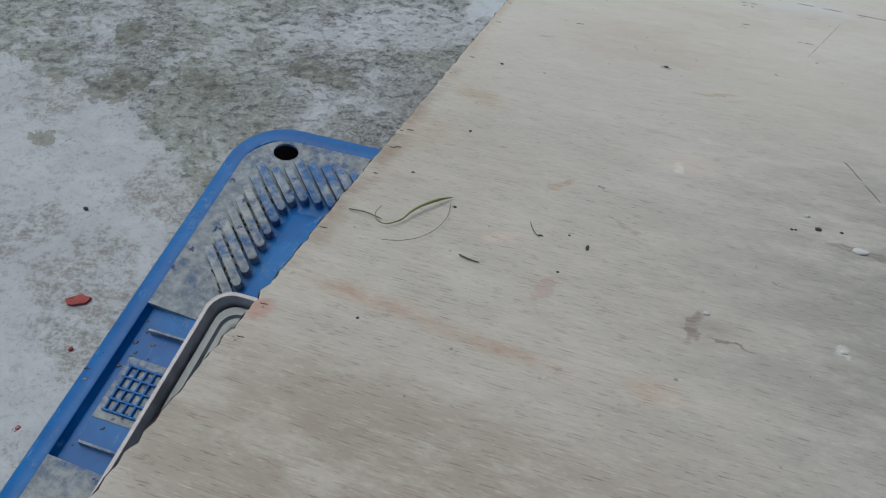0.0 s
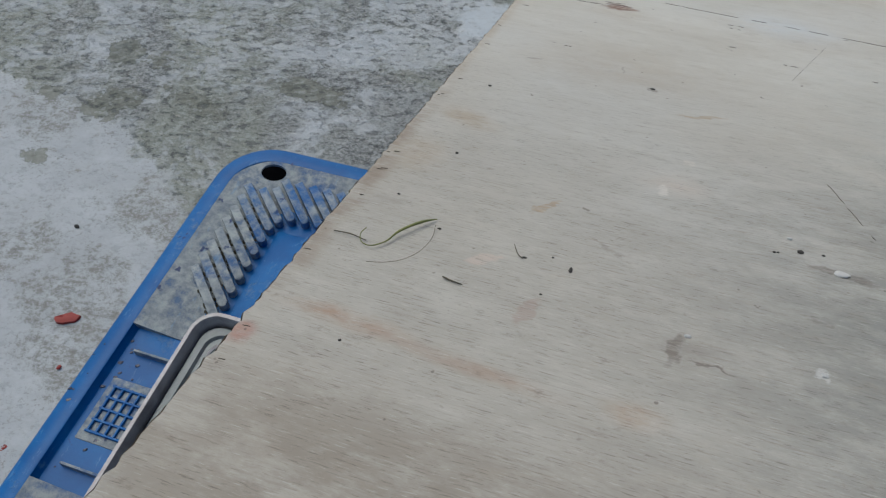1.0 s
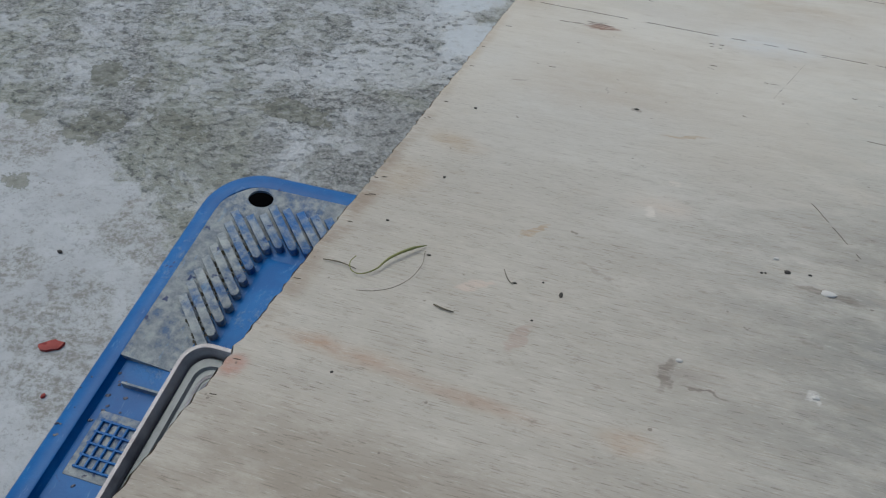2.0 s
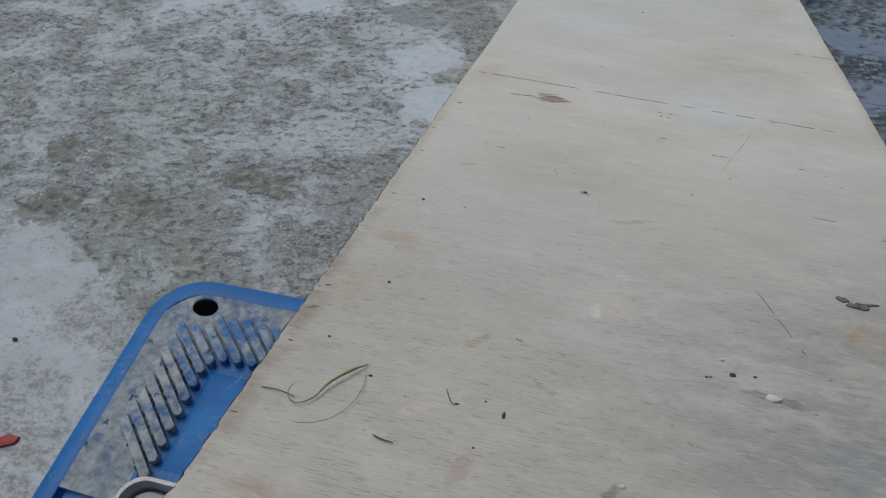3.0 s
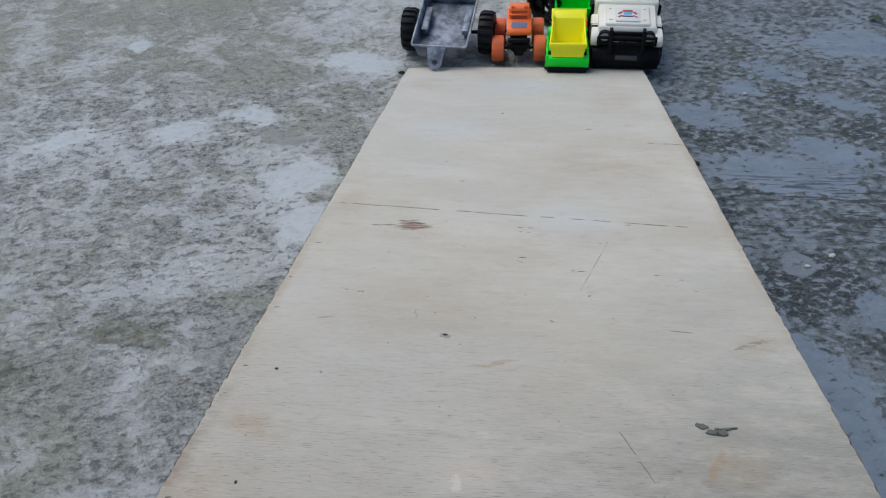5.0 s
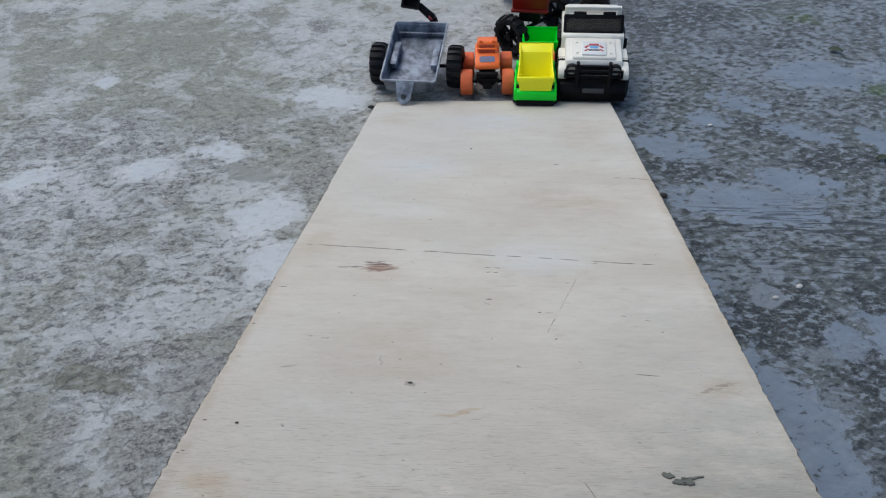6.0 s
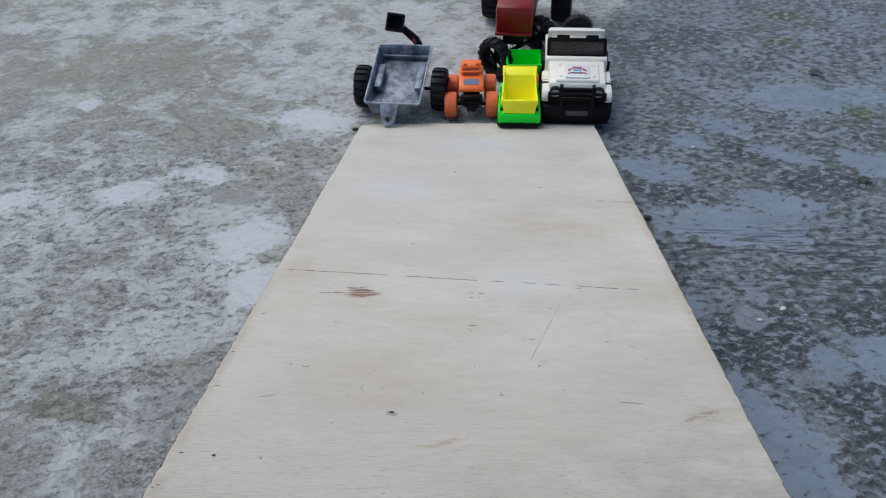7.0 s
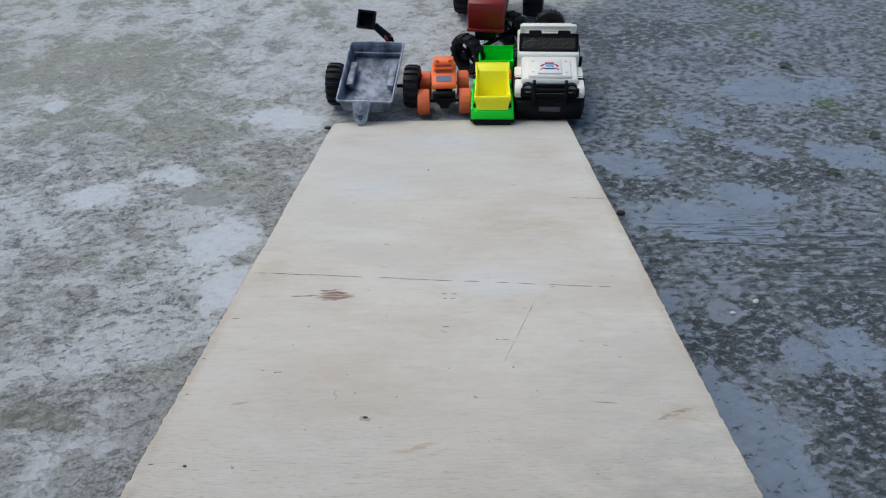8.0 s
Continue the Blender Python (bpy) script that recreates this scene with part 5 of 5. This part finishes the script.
for i, (x, y, sx, sy, sz, mat) in enumerate((
        (0.2425, -1.0155, 0.0026, 0.0019, 0.0014, M_DIRT), (0.2375, -1.004, 0.0028, 0.0018, 0.0012, M_STONE), (0.229, -1.021, 0.0012, 0.001, 0.0007, M_DIRT),
        (0.231, -1.0205, 0.0009, 0.0009, 0.0006, M_DIRT), (0.2545, -1.0135, 0.0013, 0.001, 0.0008, M_DIRT), (0.189, -1.1098, 0.0028, 0.002, 0.0012, M_STONE),
        (0.0323, -0.8804, 0.0018, 0.0016, 0.001, M_DIRT), (0.0412, -0.9896, 0.0012, 0.0018, 0.0008, M_DIRT), (0.0261, -1.0498, 0.0013, 0.0009, 0.0007, M_DIRT),
        (0.1724, -0.2633, 0.002, 0.0016, 0.001, M_DIRT), (0.2474, -1.1126, 0.003, 0.0022, 0.0009, M_STONE), (0.130, -1.0817, 0.0012, 0.0033, 0.0009, M_DIRT),
        (0.106, -1.0805, 0.0018, 0.0008, 0.0007, M_DIRT), (0.1195, -1.0745, 0.0009, 0.0008, 0.0006, M_DIRT), (0.0582, -1.0735, 0.0016, 0.0009, 0.0008, M_DIRT),
        (0.12, -1.1065, 0.001, 0.0009, 0.0006, M_DIRT), (0.046, -1.172, 0.001, 0.0009, 0.0006, M_DIRT), (0.1461, -0.8289, 0.0028, 0.0014, 0.001, M_DIRT))):
    pale = mat is M_STONE
    crumb("stone_chip" if pale else "dirt_crumb", on_ramp(x, y), (sx * (0.6 if pale else 0.75), sy * (0.6 if pale else 0.75), sz * 0.6), mat, "small pale stone chip on the plywood" if pale else "tiny dark dirt crumb on the plywood", "chip" if pale else "crumb", i + 1)

crumb("paint_flake", on_ramp(0.262, -1.0284), (0.0042, 0.0028, 0.0008), M_STONE, "flat pale flake stuck on the plywood", "flake", 41)


def shard(x, y, turn, sx, sy, seed):
    """A flat broken piece with a jagged outline and a cracked, tilted face."""
    rng = random.Random(seed)
    ring = []
    for k in range(13):
        a = 2 * math.pi * k / 13
        q = rng.uniform(0.62, 1.12)
        ring.append((sx * q * math.cos(a), sy * q * math.sin(a)))
    bm = B()
    loft(bm, [[(u, v, -0.001) for u, v in ring], [(u * 0.97, v * 0.97, 0.0016 + rng.uniform(0, 0.0012)) for u, v in ring],
              [(u * 0.5, v * 0.5, 0.0018 + rng.uniform(-0.0008, 0.0014)) for u, v in ring]])
    ob = part("red_fragment", bm, M_CHIP, smooth=20)
    ob.matrix_world = pose(x, y, -0.003, 0, 0, turn)
    tagged(ob, "broken dull red fragment lying on the concrete", "fragment")


for i, (x, y, turn, sx, sy) in enumerate(((-0.374, -0.988, 20, 0.0145, 0.0072), (-0.346, -1.128, 60, 0.0045, 0.003), (-0.30, -1.006, 30, 0.003, 0.0022))):
    shard(x, y, turn, sx, sy, 60 + i)
crumb("dark_pebble", pose(0.4546, -0.2369, -0.002), (0.006, 0.005, 0.004), M_DIRT, "dark pebble beside the plywood board", "pebble", 70)
crumb("dark_pebble", pose(-0.012, 0.006, -0.002), (0.006, 0.0025, 0.003), M_DIRT, "dark sliver by the ramp's lower corner", "pebble", 71)


for i, (x, y, r, mat) in enumerate(((0.565, -0.44, 0.004, M_STONE), (0.60, -0.42, 0.005, M_STONE), (-0.348, -1.04, 0.003, M_CHIP), (-0.47, -1.06, 0.003, M_CHIP), (-0.44, -0.88, 0.0035, M_DIRT), (0.56, -0.05, 0.004, M_STONE))):
    crumb("stone_chip" if mat is M_STONE else "grit_bit", pose(x, y, -0.0025, 0, 0, 40 * i), (r, r * 0.7, r * 0.5), mat, "small loose bit lying on the concrete yard", "chip", 80 + i)


def yard_leaf(x, y, turn, ln, wd):
    """A small curled green leaf on the concrete."""
    ob = thing("fallen_leaf", pose(x, y, 0, 0, 0, turn), "small green fallen leaf lying on the concrete", "leaf", "fallen leaves")
    bm = B()
    rows = []
    for i in range(9):
        t = i / 8
        w = wd * math.sin(math.pi * min(max(t, 0.03), 0.97)) ** 0.8
        z = 0.001 + 0.003 * math.sin(math.pi * t)
        rows.append([((t - 0.5) * ln, -w, z + 0.0015), ((t - 0.5) * ln, 0, z), ((t - 0.5) * ln, w, z + 0.0015), ((t - 0.5) * ln, 0, z - 0.0006)])
    loft(bm, rows)
    part("blade", bm, M_GREENLEAF, ob)


M_GREENLEAF = plastic("green_leaf", (0.035, 0.05, 0.02), 0.55, 0.3)
for leaf in YARD_LEAVES:
    yard_leaf(*leaf)


def strand(name, pts, r, mat, label, category):
    """A thin bent stalk through the points (x, y, height) on the ramp."""
    curve = bpy.data.curves.new(name, "CURVE")
    curve.dimensions, curve.bevel_depth, curve.bevel_resolution, curve.resolution_u = "3D", 1.0, 1, 6
    s = curve.splines.new("BEZIER")
    s.bezier_points.add(len(pts) - 1)
    for p, (x, y, z, w) in zip(s.bezier_points, pts):
        p.co, p.radius = (x, y, z), r * w
        p.handle_left_type = p.handle_right_type = "AUTO"
    curve.materials.append(mat)
    ob = new(name, curve)
    ob.matrix_world = RAMP
    return tagged(ob, label, category)


strand("grass_blade", [(0.0545, -1.0665, 0.001, 0.5), (0.049, -1.075, 0.003, 1.6), (0.041, -1.088, 0.003, 1.3), (0.036, -1.1005, 0.002, 0.7), (0.0285, -1.1045, 0.002, 0.6), (0.0245, -1.1005, 0.004, 0.5), (0.026, -1.096, 0.006, 0.4)], 0.0005, M_STRAW, "bent dry green grass blade on the plywood", "grass blade")
strand("dry_stalk", [(0.009, -1.0985, 0.001, 1), (0.018, -1.0985, 0.0015, 1.2), (0.0275, -1.1, 0.001, 0.8)], 0.0003, M_TWIG, "thin dry brown stalk on the plywood", "stalk")
strand("dry_stalk", [(0.0555, -1.072, 0.001, 0.6), (0.058, -1.088, 0.002, 0.7), (0.053, -1.106, 0.002, 0.7), (0.044, -1.1145, 0.002, 0.7), (0.0345, -1.1165, 0.001, 0.6)], 0.00022, M_TWIG, "thin curled dry stalk on the plywood", "stalk")
strand("dry_stalk", [(0.073, -1.113, 0.001, 1), (0.078, -1.1145, 0.001, 1.1), (0.0835, -1.1145, 0.0005, 0.6)], 0.0004, M_TWIG, "short broken stalk on the plywood", "stalk")
strand("dry_stalk", [(0.0985, -1.072, 0.001, 0.6), (0.1025, -1.08, 0.001, 0.9), (0.1055, -1.083, 0.001, 0.6)], 0.0003, M_TWIG, "short broken stalk on the plywood", "stalk")


def leaf_scrap():
    """A torn, dried leaf scrap pressed on the board."""
    ob = thing("leaf_scrap", on_ramp(0.3225, -0.9235, 0.0008), "torn grey-green dried leaf scrap stuck to the plywood", "leaf scrap")
    for i, (x, y, rx, ry, turn) in enumerate(((-0.0125, 0.0035, 0.0052, 0.0026, -35), (-0.0045, -0.0025, 0.0052, 0.0024, -20), (0.0045, -0.0028, 0.005, 0.003, 15), (0.0125, 0.0025, 0.006, 0.0014, 12), (0.0005, 0.001, 0.0035, 0.001, 40))):
        x, y = x * 0.62, y * 0.9
        rng = random.Random(90 + i)
        c, s = math.cos(radians(turn)), math.sin(radians(turn))
        ring = []
        for k in range(14):
            a = 2 * math.pi * k / 14
            q = rng.uniform(0.35, 1.2)
            u, v = 0.85 * rx * q * math.cos(a), ry * q * math.sin(a)
            ring.append((x + u * c - v * s, y + u * s + v * c, rng.uniform(0, 0.0005)))
        bm = B()
        loft(bm, [[(a, b, z - 0.0012) for a, b, z in ring], ring])
        part("scrap", bm, M_LEAF, ob)


M_LEAF = plastic("dried_leaf", (0.13, 0.135, 0.115), 0.8, 0.9)
leaf_scrap()
